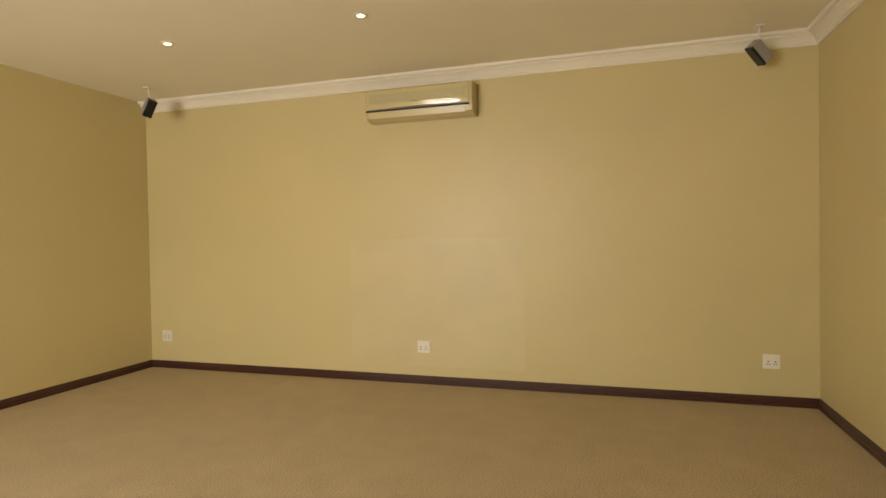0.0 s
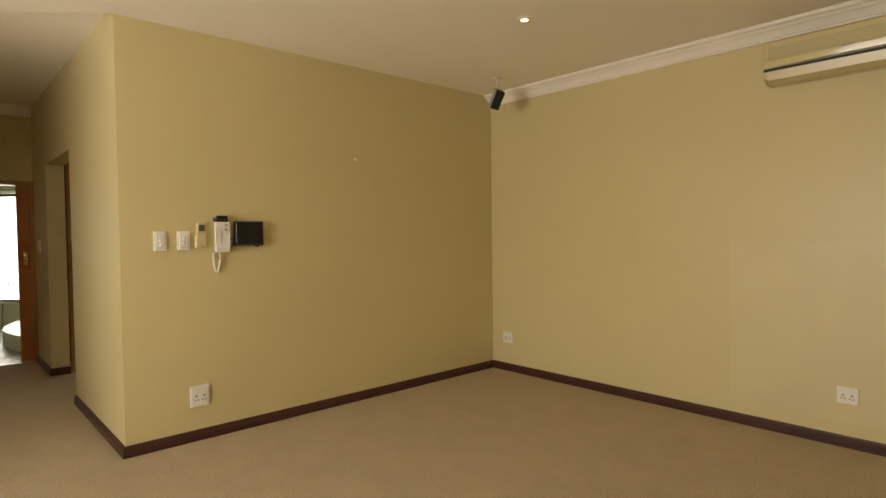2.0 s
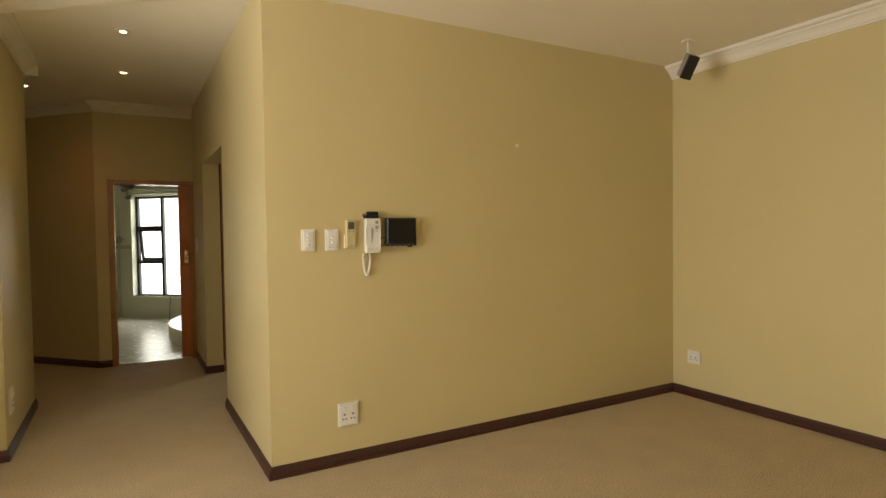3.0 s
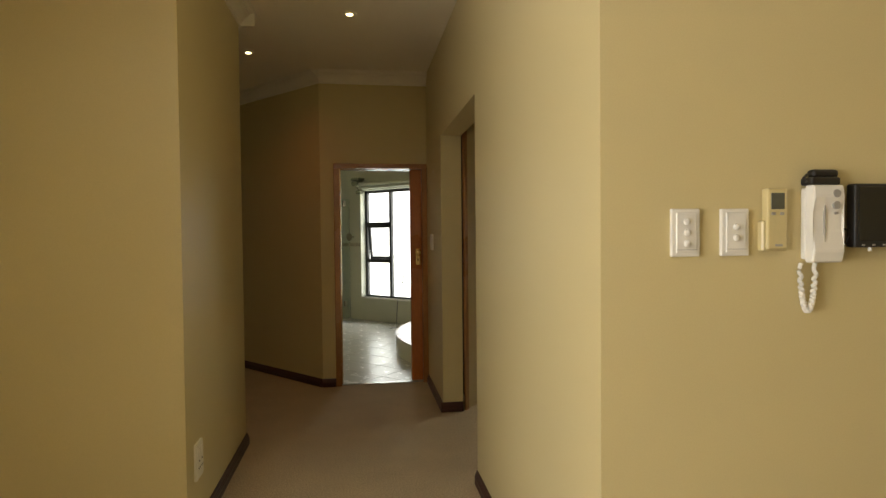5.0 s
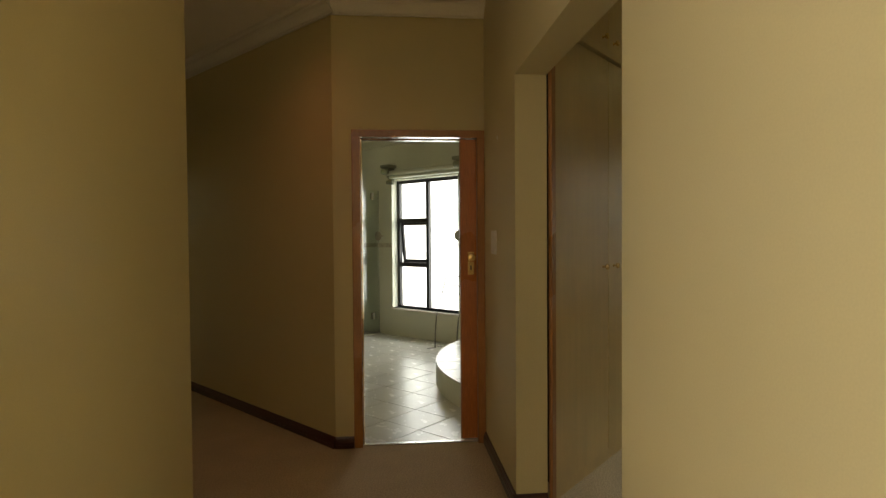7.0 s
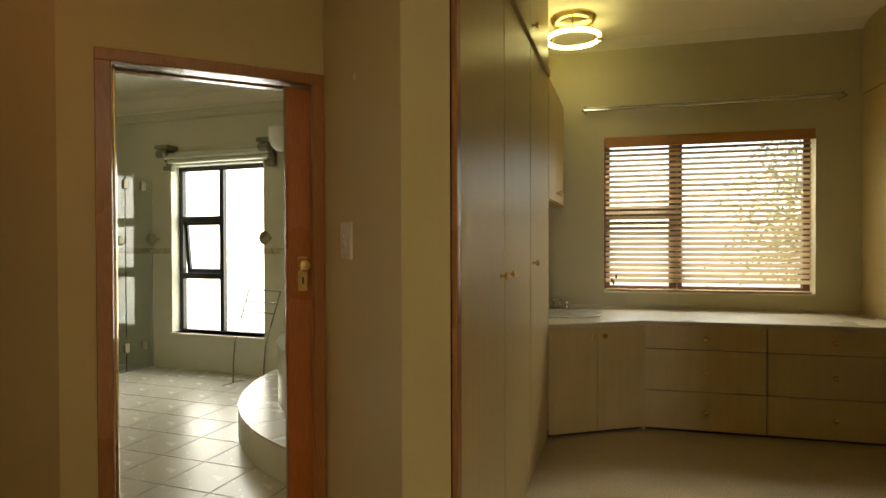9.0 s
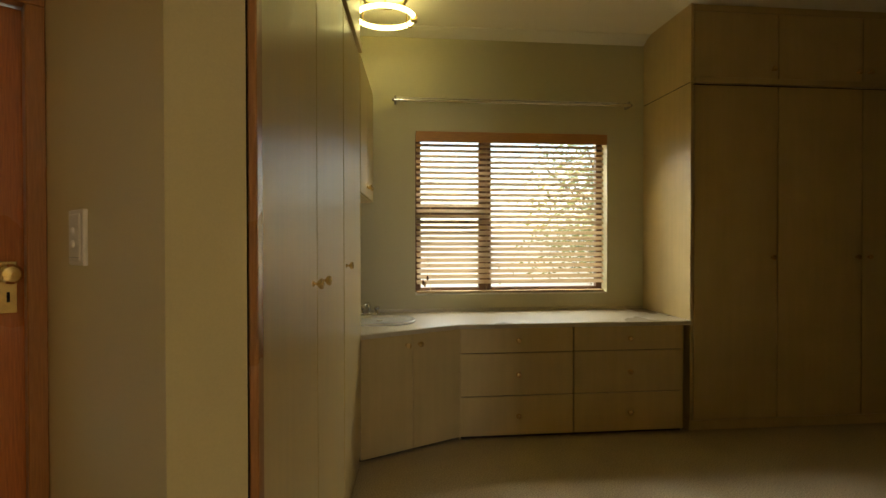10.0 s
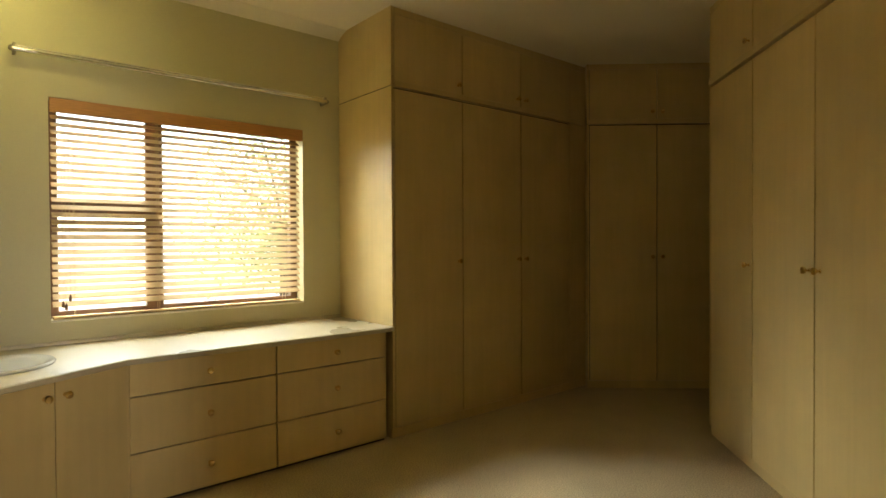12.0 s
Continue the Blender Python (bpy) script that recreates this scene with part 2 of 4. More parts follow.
SKIRTING = [(0, 0), (0.018, 0), (0.018, 0.019), (0.0145, 0.022), (0.018, 0.025), (0.018, 0.043), (0.0145, 0.047), (0.0145, 0.053), (0.010, 0.058), (0.010, 0.064), (0.005, 0.075), (0, 0.075)]
CORNICE = [(0, 0), (0, -0.105), (0.013, -0.105), (0.013, -0.092), (0.022, -0.088), (0.032, -0.07), (0.05, -0.05), (0.07, -0.038),
           (0.072, -0.028), (0.086, -0.026), (0.098, -0.018), (0.104, 0)]

# ---- structure ----
T = 0.16                      # partition thickness
XA, YD, XL = 3.465, 3.85, -1.40
structure("ground", prism([(-300, -300), (300, -300), (300, 300), (-300, 300)], -0.4, -0.12), LAWN, "garden ground outside the house", "ground")
OUTLINE = [(-4.3, -6.45), (XA + 0.2, -6.45), (XA + 0.2, 0), (6.55, 0), (6.55, 2.0), (2.02, 5.8), (-1.18, 8.85), (-6.2, 8.85), (-6.2, 1.165), (-4.3, 1.165)]
structure("floor", prism(OUTLINE, -0.1, 0), CARPET, "worn beige loop-pile carpet", "floor")
ROOF = [(-4.3, -6.45), (XA + 0.2, -6.45), (XA + 0.2, 0.08), (0.08, 0.08), (0.08, 3.76), (1.80, 5.81), (2.02, 5.8), (-1.18, 8.85), (-6.2, 8.85), (-6.2, 1.165), (-4.3, 1.165)]
structure("ceiling", prism(ROOF, H, H + 0.2), CEIL, "plain white painted ceiling", "ceiling")
structure("ceiling_dressing", prism([(0.08, 0.08), (6.55, 0.08), (6.55, 2.0), (2.02, 5.82), (1.80, 5.81), (0.08, 3.76)], HD, HD + 0.12), CEIL, "plain white dressing room ceiling", "ceiling")

structure("ceiling_lounge", prism([(-4.1, YS), (XA, YS), (XA, 0), (0, 0), (XL, 1.165), (-4.1, 1.165)], HL, H - 0.001), CEIL, "plain white lounge ceiling", "ceiling")

structure("wall_intercom", box(T, XA + 0.2, 0, T, 0, HD), WALL, "khaki painted lounge wall", "wall")
bm = holed(0, YD, 0, T, HD, 1.63, 2.93, 0, 2.16, "y")
structure("wall_corridor", bm, WALL, "khaki corridor wall with a square opening", "wall")
structure("wall_lounge_far", box(XA, XA + 0.2, YS, 0, 0, H), WALL, "khaki lounge wall under the air conditioner", "wall")
structure("wall_lounge_side", box(-4.3, XA + 0.2, YS - 0.2, YS, 0, H), WALL, "khaki lounge side wall", "wall")
WY0, WY1 = -3.2, -1.0
bm = holed(YS, 1.165, -4.3, -4.1, H, WY0, WY1, 0.25, 2.45, "y")
structure("wall_lounge_window", bm, WALL, "khaki lounge wall with a wide window opening", "wall")
# unseen wall, added to shade the passage block from the west light
structure("wall_lounge_nib", box(-2.35, -2.2, -0.3, 1.165, 0, H), WALL, "unseen khaki wall added to keep window light off the passage block", "wall")
structure("wall_passage_block", box(-6.2, XL, 1.165, 2.47, 0, H), WALL, "khaki wall block beside the corridor", "wall")
bm = bmesh.new()
ring = [(-0.98, 0), (-0.855, 0), (-0.855, 2.05), (0.0, 2.05), (0.0, H), (-0.98, H)]
f, k = [bm.verts.new((x, YD, z)) for x, z in ring], [bm.verts.new((x, YD + 0.15, z)) for x, z in ring]
for v in (f, k):
    bm.faces.new((v[0], v[1], v[2], v[5])), bm.faces.new((v[2], v[3], v[4], v[5]))
for i in range(6):
    bm.faces.new((f[i], f[(i + 1) % 6], k[(i + 1) % 6], k[i]))
structure("wall_bathroom_door", bm, WALL, "khaki wall round the bathroom door", "wall")
structure("wall_pocket_front", box(T, 1.0, YD, YD + 0.04, 0, H), WALL, "front skin of the sliding door pocket", "wall")
structure("wall_pocket_back", box(0.0, 1.0, YD + 0.11, YD + 0.15, 0, H), WALL, "back skin of the sliding door pocket", "wall")
structure("wall_pocket_head", box(0.0, T, YD, YD + 0.11, 2.055, H), WALL, "head of the sliding door pocket", "wall")
structure("wall_pocket_nib", box(0.0, T, YD, YD + 0.04, 0, 2.055), WALL, "nib beside the sliding door pocket", "wall")
D0, D1 = (-0.98, YD), (-2.84, 5.9)
structure("wall_diagonal", prism([D0, (-0.98, YD + 0.15), (-0.85, YD + 0.15), (-2.73, 6.02), D1], 0, H), WALL, "khaki diagonal passage wall", "wall")
bm = holed(-6, -2.5, 6.02, 6.17, H, -4.9, -2.86, 0, 2.12)
structure("wall_passage_end", bm, WALL, "khaki wall with an opening to a tiled room", "wall")
structure("wall_passage_west", box(-6.2, -6, 2.47, 8.85, 0, H), WALL, "khaki end wall of the passage", "wall")

# dressing room walls
WN = 5.575
W0, W1, WZ0, WZ1 = -1.222, 0.335, 0.90, 2.185
bm = holed(-2.45, 3.6, WN, WN + 0.2, HD, W0, W1, WZ0, WZ1)
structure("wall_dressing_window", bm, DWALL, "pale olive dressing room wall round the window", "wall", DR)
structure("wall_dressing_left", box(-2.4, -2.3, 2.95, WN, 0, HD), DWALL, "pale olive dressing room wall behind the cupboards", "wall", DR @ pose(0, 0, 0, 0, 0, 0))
structure("wall_dressing_end", box(6.3, 6.5, T, 2.05, 0, HD), WALL, "end wall behind the cupboards", "wall")
structure("wall_dressing_back", box(XA + 0.2, 6.5, 0, T, 0, HD), WALL, "long wall behind the cupboards", "wall")

# bathroom walls
BN = 5.22
B0, B1, BZ0, BZ1 = -6.07, -4.915, 0.385, 2.125
bm = holed(-7.3, -2.75, BN, BN + 0.2, H, B0, B1, BZ0, BZ1)
structure("wall_bathroom_window", bm, BPAINT, "pale bathroom wall round a tall window", "wall", BA)
structure("wall_bathroom_shower", box(-7.3, -7.15, 2.2, BN, 0, H), BTILE, "cream tiled shower wall", "wall", BA)

# skirting and cornices
OUT = (XL, 1.165), (XL, 2.47)
for a, b, s in (((0.0, 0), (XA, 0), -1), ((XA, 0), (XA, YS), -1), ((-4.1, YS), (XA, YS), 1), ((0, -0.018), (0, 1.63), 1), ((0, 2.93), (0, YD), 1),
                ((-0.018, 2.93), (T, 2.93), -1), ((-0.98, YD), (-0.86, YD), -1), (D1, D0, -1), ((-4.1, 1.165), (XL + 0.018, 1.165), -1), ((XL, 1.165), (XL, 2.488), -1),
                ((-6, 2.47), (XL, 2.47), 1)):
    structure("baseboard", sweep(SKIRTING, a, b, s, 0), SKIRT, "dark red-brown wooden skirting board", "baseboard")
for a, b, s in (((XA, 0), (XA, YS), -1), ((-4.1, YS), (XA, YS), 1)):
    structure("cornice", sweep(CORNICE, a, b, s, HL), CORN, "stepped white plaster cornice", "cornice")
for a, b, s in (((-0.98, YD), (0, YD), -1), (D1, (-0.96, YD - 0.02), -1),
                ((XL, 1.165), (XL, 2.57), -1), ((-6, 2.47), (XL + 0.1, 2.47), 1)):
    structure("cornice", sweep(CORNICE, a, b, s, H), CORN, "stepped white plaster cornice", "cornice")
COVE = [(0, 0), (0, -0.052), (0.012, -0.052), (0.02, -0.046), (0.04, -0.034), (0.07, -0.02), (0.10, -0.012), (0.12, -0.008), (0.125, 0)]
structure("cornice", sweep(COVE, (-2.3, WN), (3.6, WN), -1, HD), CORN, "shallow white plaster cove cornice", "cornice", DR)
structure("cornice", sweep([(o * 1.6, u * 1.7) for o, u in CORNICE], (-7.1, BN), (-2.8, BN), -1, H), CORN, "deep white bathroom cornice", "cornice", BA)

structure("picture_rail", sweep([(0, 0), (0.028, 0.004), (0.034, 0.016), (0.026, 0.03), (0, 0.036)], (-7.1, BN), (-2.8, BN), -1, 2.60), BPAINT, "narrow picture rail below the bathroom cornice", "trim", BA)

# ---- lounge ----
def facing(x, y, z, yaw):
    """A pose on a wall: local x along the wall, local -y out of it, z up."""
    return pose(x, y, z, 0, 0, yaw)


def wall_socket(m, w, h, group):
    s = thing("wall_socket", "white double wall socket with two rocker switches, above the skirting", "wall socket", group, m)
    part("plate", box(-w / 2, w / 2, -0.012, 0, -h / 2, h / 2, 0.003, seg=2), WHITEP, s)
    part("cover", box(-w * 0.43, w * 0.43, -0.016, -0.0115, -h * 0.43, h * 0.43, 0.002), WHITEP, s)
    for x in (-w * 0.2, w * 0.2):
        part("rocker_switch", box(x - w * 0.07, x + w * 0.07, -0.021, -0.015, h * 0.17, h * 0.34, 0.002), WHITEP, s)
        for dx, dz, r in ((0, 0.06, 0.045), (-0.075, -0.13, 0.034), (0.075, -0.13, 0.034)):
            part("pin_hole", cyl(r * w, 0.002, 12, m=Matrix.Translation((x + dx * w, -0.0155, dz * h - 0.05 * h)) @ pose(0, 0, 0, 90)), BLACKP, s, "dark socket hole")
    return s


for name, y in (("middle", -3.105), ("corner", -0.215), ("end", -5.925)):
    wall_socket(facing(XA, y, 0.34, -90), 0.12, 0.11, "lounge sockets")
wall_socket(facing(0.468, 0, 0.31, 0), 0.132, 0.145, "lounge sockets")
wall_socket(facing(XL, 1.33, 0.35, 90), 0.11, 0.17, "lounge sockets")


def light_switch(m, w, h, n, label):
    s = thing("light_switch", label, "light switch", "light switches", m)
    part("plate", box(-w / 2, w / 2, -0.012, 0, -h / 2, h / 2, 0.003, seg=2), WHITEP, s)
    part("cover", box(-w * 0.36, w * 0.36, -0.016, -0.0115, -h * 0.42, h * 0.42, 0.002), WHITEP, s)
    for i in range(n):
        z = (i - (n - 1) / 2) * h * 0.23
        part("toggle", lathe([(0.0005, 0), (0.0095, 0.0), (0.0085, 0.006), (0.0035, 0.009)], 14, m=Matrix.Translation((0, -0.0158, z)) @ pose(0, 0, 0, 90)), WHITEP, s, "", None, True)
    part("label_strip", box(-w * 0.36, w * 0.36, -0.0168, -0.0158, -h * 0.36, -h * 0.35), SILVERP, s)
    return s


light_switch(facing(0.239, 0, 1.388, 0), 0.083, 0.13, 3, "white light switch plate with three toggles")
light_switch(facing(0.386, 0, 1.388, 0), 0.083, 0.13, 2, "white light switch plate with two toggles")
light_switch(facing(0, 3.485, 1.327, -90), 0.13, 0.14, 2, "white light switch plate on the corridor wall")

structure("paint_patch", box(XA - 0.0012, XA - 0.0002, -4.03, -2.38, 0.16, 1.33), material("paler_khaki_patch", (0.625, 0.53, 0.292), 0.45, grain=220, vary=0.025, bump=0.12, blotch=2.2, blot=0.04), "slightly paler rectangle where a cabinet stood", "wall")

# remote control in its holder
r = thing("remote_control", "cream air conditioner remote in a wall holder", "remote control", "", facing(0.499, 0, 1.42, 0))
part("holder", box(-0.039, 0.039, -0.022, 0, -0.085, 0.0, 0.004), CREAMP, r)
part("body", box(-0.029, 0.032, -0.03, -0.004, -0.08, 0.088, 0.005, seg=2), CREAMP, r)
part("display", box(-0.019, 0.022, -0.0315, -0.0295, 0.03, 0.075, 0.001), LCD, r, "grey liquid crystal display")
for x in (-0.012, 0.014):
    part("button", box(x - 0.006, x + 0.006, -0.033, -0.029, 0.014, 0.022, 0.001), SILVERP, r)
part("brand_bar", box(-0.006, 0.016, -0.0312, -0.0295, -0.072, -0.066), SILVERP, r)

# intercom handset with a cord
c = thing("intercom_handset", "white wall intercom handset with a coiled white cord", "intercom", "", facing(0.636, 0, 1.41, 0))
part("base", box(-0.042, 0.042, -0.022, 0, -0.1, 0.1, 0.004), WHITEP, c)
bm = bmesh.new()
prof = [(-0.022, -0.108), (-0.05, -0.108), (-0.058, -0.075), (-0.048, -0.02), (-0.048, 0.03), (-0.058, 0.075), (-0.052, 0.106), (-0.022, 0.106)]
for x in (-0.047, 0.049):
    bm.faces.new([bm.verts.new((x, y, z)) for y, z in prof])
bm.verts.ensure_lookup_table()
for i in range(8):
    bm.faces.new([bm.verts[i], bm.verts[(i + 1) % 8], bm.verts[8 + (i + 1) % 8], bm.verts[8 + i]])
bmesh.ops.bevel(bm, geom=bm.edges[:], offset=0.004, segments=1, affect="EDGES")
part("handset", bm, WHITEP, c)
for z, k in ((0.082, 0.011), (0.05, 0.011), (0.028, 0.004)):
    part("button", cyl(k, 0.006, 16, m=Matrix.Translation((0.022, -0.053, z)) @ pose(0, 0, 0, 90)), SILVERP, c)
part("label_line", box(-0.012, -0.009, -0.0535, -0.047, -0.05, 0.05), SILVERP, c)
cord = []
for i in range(130):
    a = i / 129
    t = a * math.pi
    x = -0.024 * math.cos(t) * (1 - 0.3 * math.sin(t)) - 0.034
    z = -0.11 - 0.135 * math.sin(t) ** 0.6
    k = i * 1.15
    cord.append((x + 0.0035 * math.cos(k), -0.02 + 0.0035 * math.sin(k), z))
part("cord", tube(cord, 0.0058, 6), WHITEP, c, "coiled white cord", None, True)

b = thing("black_adapter", "small black power adapter lying on the intercom", "adapter", "", facing(0.634, -0.004, 1.516, 0))
part("body", box(-0.045, 0.045, -0.045, 0.0, 0, 0.022, 0.006, seg=2), BLACKP, b)
part("plug", box(-0.03, 0.048, -0.035, -0.005, 0.021, 0.044, 0.008, seg=2), BLACKP, b)
part("cable", tube([(-0.04, -0.02, 0.03), (-0.058, -0.03, 0.02), (-0.055, -0.035, 0.008)], 0.004, 6), BLACKP, b)

d = thing("monitor", "black flat video monitor hung on the wall", "monitor", "", facing(0.832, -0.012, 1.431, 0))
part("bezel", box(-0.107, 0.107, -0.036, -0.004, -0.089, 0.089, 0.005, seg=2), BLACKP, d)
part("screen", box(-0.097, 0.097, -0.0375, -0.0355, -0.071, 0.08, 0.001), SCREEN, d, "dark screen")
part("wall_bracket", box(-0.05, 0.05, -0.006, 0.012, -0.05, 0.05, 0.002), BLACKP, d)
for i in range(6):
    x = -0.082 + i * 0.033
    part("button", box(x - 0.004, x + 0.004, -0.038, -0.035, -0.084, -0.080), SILVERP, d)
part("knob", cyl(0.005, 0.012, 10, m=Matrix.Translation((-0.045, -0.02, -0.1))), WHITEP, d, "small white plug")
part("rubber_foot", box(0.05, 0.075, -0.03, -0.01, -0.098, -0.088, 0.002), BLACKP, d)
part("lead", tube([(-0.104, -0.015, -0.05), (-0.12, -0.012, -0.085), (-0.135, -0.01, -0.092), (-0.15, -0.008, -0.08)], 0.003, 6), BLACKP, d)
part("lead", tube([(-0.104, -0.015, -0.035), (-0.13, -0.012, -0.038), (-0.142, -0.01, -0.05)], 0.003, 6), BLACKP, d)

w = thing("wall_plug_mark", "tiny white filled hook mark on the wall", "wall mark", "", facing(1.788, 0, 2.045, 0))
part("filler", lathe([(0.001, 0), (0.014, 0.0), (0.01, 0.004), (0.001, 0.005)], 12, m=pose(0, 0, 0, 90)), WHITEP, w)

w = thing("wall_plug_mark", "tiny pale filled hole on the corridor wall", "wall mark", "", facing(0, 3.383, 1.926, -90))
part("filler", lathe([(0.001, 0), (0.014, 0.0), (0.01, 0.004), (0.001, 0.005)], 12, m=pose(0, 0, 0, 90)), WHITEP, w)

# air conditioner
ac = thing("air_conditioner", "aged cream split air conditioner high on the wall", "air conditioner", "", facing(XA, -3.145, 2.392, -90))
L = 0.495
prof = [(0, 0.0), (-0.11, 0.0), (-0.165, 0.028), (-0.178, 0.075), (-0.186, 0.09), (-0.186, 0.25), (-0.17, 0.272), (-0.05, 0.285), (0, 0.285)]
bm = bmesh.new()
for x in (-L + 0.02, L - 0.02):
    for y, z in prof:
        bm.verts.new((x, y, z))
bm.verts.ensure_lookup_table()
k = len(prof)
bm.faces.new(bm.verts[:k]), bm.faces.new(bm.verts[k:])
for i in range(k):
    bm.faces.new((bm.verts[i], bm.verts[(i + 1) % k], bm.verts[k + (i + 1) % k], bm.verts[k + i]))
part("body", bm, CREAMP, ac)
for s in (-1, 1):
    bm = bmesh.new()
    for x in (s * (L - 0.02), s * L):
        for y, z in prof:
            bm.verts.new((x, y * 1.012, 0.142 + (z - 0.142) * 1.012))
    bm.verts.ensure_lookup_table()
    bm.faces.new(bm.verts[:k]), bm.faces.new(bm.verts[k:])
    for i in range(k):
        bm.faces.new((bm.verts[i], bm.verts[(i + 1) % k], bm.verts[k + (i + 1) % k], bm.verts[k + i]))
    bmesh.ops.bevel(bm, geom=bm.edges[:], offset=0.004, segments=1, affect="EDGES")
    part("side_cap", bm, CREAMP, ac)
part("front_panel", box(-L + 0.018, L - 0.03, -0.192, -0.184, 0.092, 0.262, 0.003), CREAMP, ac)
part("intake_grille", box(-L + 0.04, L - 0.06, -0.1945, -0.19, 0.15, 0.225, 0.001), GRILLE, ac, "finely ribbed cream intake grille")
bm = bmesh.new()
lip = [(-0.186, 0.093), (-0.194, 0.093), (-0.2, 0.131), (-0.191, 0.134)]
n = 24
for i in range(n + 1):
    u = i / n
    bow = 0.03 * (1 - (2 * u - 1) ** 2)
    for y, z in lip:
        bm.verts.new((-L + 0.018 + u * (2 * L - 0.048), y - (bow if y < -0.1915 else 0), z))
bm.verts.ensure_lookup_table()
for j in range(n):
    for i in range(4):
        bm.faces.new((bm.verts[4 * j + i], bm.verts[4 * j + (i + 1) % 4], bm.verts[4 * j + 4 + (i + 1) % 4], bm.verts[4 * j + 4 + i]))
bm.faces.new(bm.verts[:4]), bm.faces.new(bm.verts[-4:])
part("panel_lip", bm, GLOSSP, ac, "glossy bowed lower lip", None, True)
part("air_slot", box(-L + 0.01, L - 0.025, -0.189, -0.17, 0.074, 0.09), BLACKP, ac, "dark air outlet slot")
part("outlet_flap", box(-L + 0.03, L - 0.06, -0.009, 0, 0, 0.085, 0.003), CREAMP, ac, "", Matrix.Translation((0, -0.158, 0.018)) @ pose(0, 0, 0, 14))
part("brand_badge", box(-0.05, 0.01, -0.1945, -0.191, 0.138, 0.147, 0.001), SILVERP, ac)
part("indicator", box(L - 0.08, L - 0.055, -0.182, -0.174, 0.05, 0.056), SILVERP, ac)


def loudspeaker(m, turn, tilt, roll):
    s = thing("loudspeaker", "small black and silver satellite speaker hung from the ceiling", "loudspeaker", "lounge speakers", m)
    part("ceiling_plate", box(-0.04, 0.04, -0.03, 0.03, -0.012, 0, 0.003), WHITEP, s)
    part("stem", tube([(0, 0, -0.01), (0, 0, -0.07), (0.006, 0, -0.095), (0, 0, -0.12)], 0.006, 8), WHITEP, s, "", None, True)
    body = Matrix.Translation((0, 0, -0.19)) @ pose(0, 0, 0, 0, 0, turn) @ pose(0, 0, 0, 0, roll, 0) @ pose(0, 0, 0, tilt, 0, 0)
    part("cabinet", box(-0.041, 0.041, -0.03, 0.045, -0.084, 0.084, 0.008, seg=2), SILVERP, s, "silver grey cabinet", body)
    part("grille", box(-0.042, 0.042, -0.05, -0.029, -0.086, 0.086, 0.007, seg=2), BLACKP, s, "black cloth front", body)
    return s


loudspeaker(pose(2.97, -0.53, HL), -25, 30, 13)
loudspeaker(pose(3.2, -5.80, HL), 205, 48, 13)


def downlight(x, y, energy, H=H):
    s = thing("downlight", "recessed white downlight with a lit halogen bulb", "downlight", "ceiling downlights", pose(x, y, H))
    bm = lathe([(0.034, -0.001), (0.048, -0.001), (0.05, -0.004), (0.044, -0.008), (0.034, -0.008)], 28)
    part("trim_ring", bm, CORN, s, "", None, True)
    part("bulb", lathe([(0.001, -0.012), (0.015, -0.0115), (0.023, -0.009), (0.023, -0.001), (0.001, -0.001)], 24), BULB, s, "glowing halogen bulb")
    if energy:
        lamp("downlight_beam", "SPOT", look((x, y, H - 0.02), (x, y + 0.001, 0)), energy, (1.0, 0.83, 0.55) if y < 0 else (1.0, 0.50, 0.28) if x > -1 else (1.0, 0.38, 0.22), spot=radians(150))


for x, y, e, z in ((2.05, -1.62, 2, HL), (2.05, -3.20, 2, HL), (-0.68, 1.3, 0.25, H), (-0.68, 2.45, 0.3, H), (-1.50, 3.35, 3.0, H)):
    downlight(x, y, e, z)

# lounge window on the unseen side, with its frame
w = thing("window_lounge", "wide aluminium lounge window", "window", "", None, "structure")
for y0, y1, z0, z1 in ((WY0, WY1, 0.25, 0.30), (WY0, WY1, 2.40, 2.45), (WY0, WY0 + 0.05, 0.30, 2.40), (WY1 - 0.05, WY1, 0.30, 2.40), (-2.13, -2.07, 0.30, 2.40)):
    part("window_frame", box(-4.23, -4.18, y0, y1, z0, z1), WINF, w)

# ---- bathroom door ----
f = thing("door_frame", "varnished wooden frame of the bathroom door", "door frame", "", None, "structure")
part("jamb", box(-0.86, -0.805, YD - 0.012, YD + 0.162, 0, 2.005, 0.003), FRAMEW, f)
part("jamb", box(-0.05, 0.0, YD - 0.012, YD + 0.035, 0, 2.005, 0.003), FRAMEW, f)
part("jamb", box(-0.05, 0.0, YD + 0.115, YD + 0.162, 0, 2.005, 0.003), FRAMEW, f)
part("head", box(-0.86, 0.0, YD - 0.012, YD + 0.035, 2.005, 2.052, 0.003), FRAMEW, f)
part("head", box(-0.86, 0.0, YD + 0.115, YD + 0.162, 2.005, 2.052, 0.003), FRAMEW, f)
part("track", box(-0.80, -0.002, YD + 0.045, YD + 0.105, 2.012, 2.046, 0.002), STEEL, f, "aluminium sliding door track")
part("seal_strip", box(-0.805, -0.797, YD + 0.05, YD + 0.10, 0.0, 2.0, 0.002), BRASS, f, "shiny brass closing strip")
part("threshold", box(-0.80, -0.05, YD + 0.02, YD + 0.05, 0.0, 0.008, 0.002), STEEL, f, "thin metal threshold strip")
dr = thing("sliding_door", "orange-brown wooden pocket door slid almost open", "door", "", pose(-0.15, YD + 0.055, 0.012))
part("leaf", box(0, 0.82, 0, 0.04, 0, 1.992, 0.003), DOORW, dr)
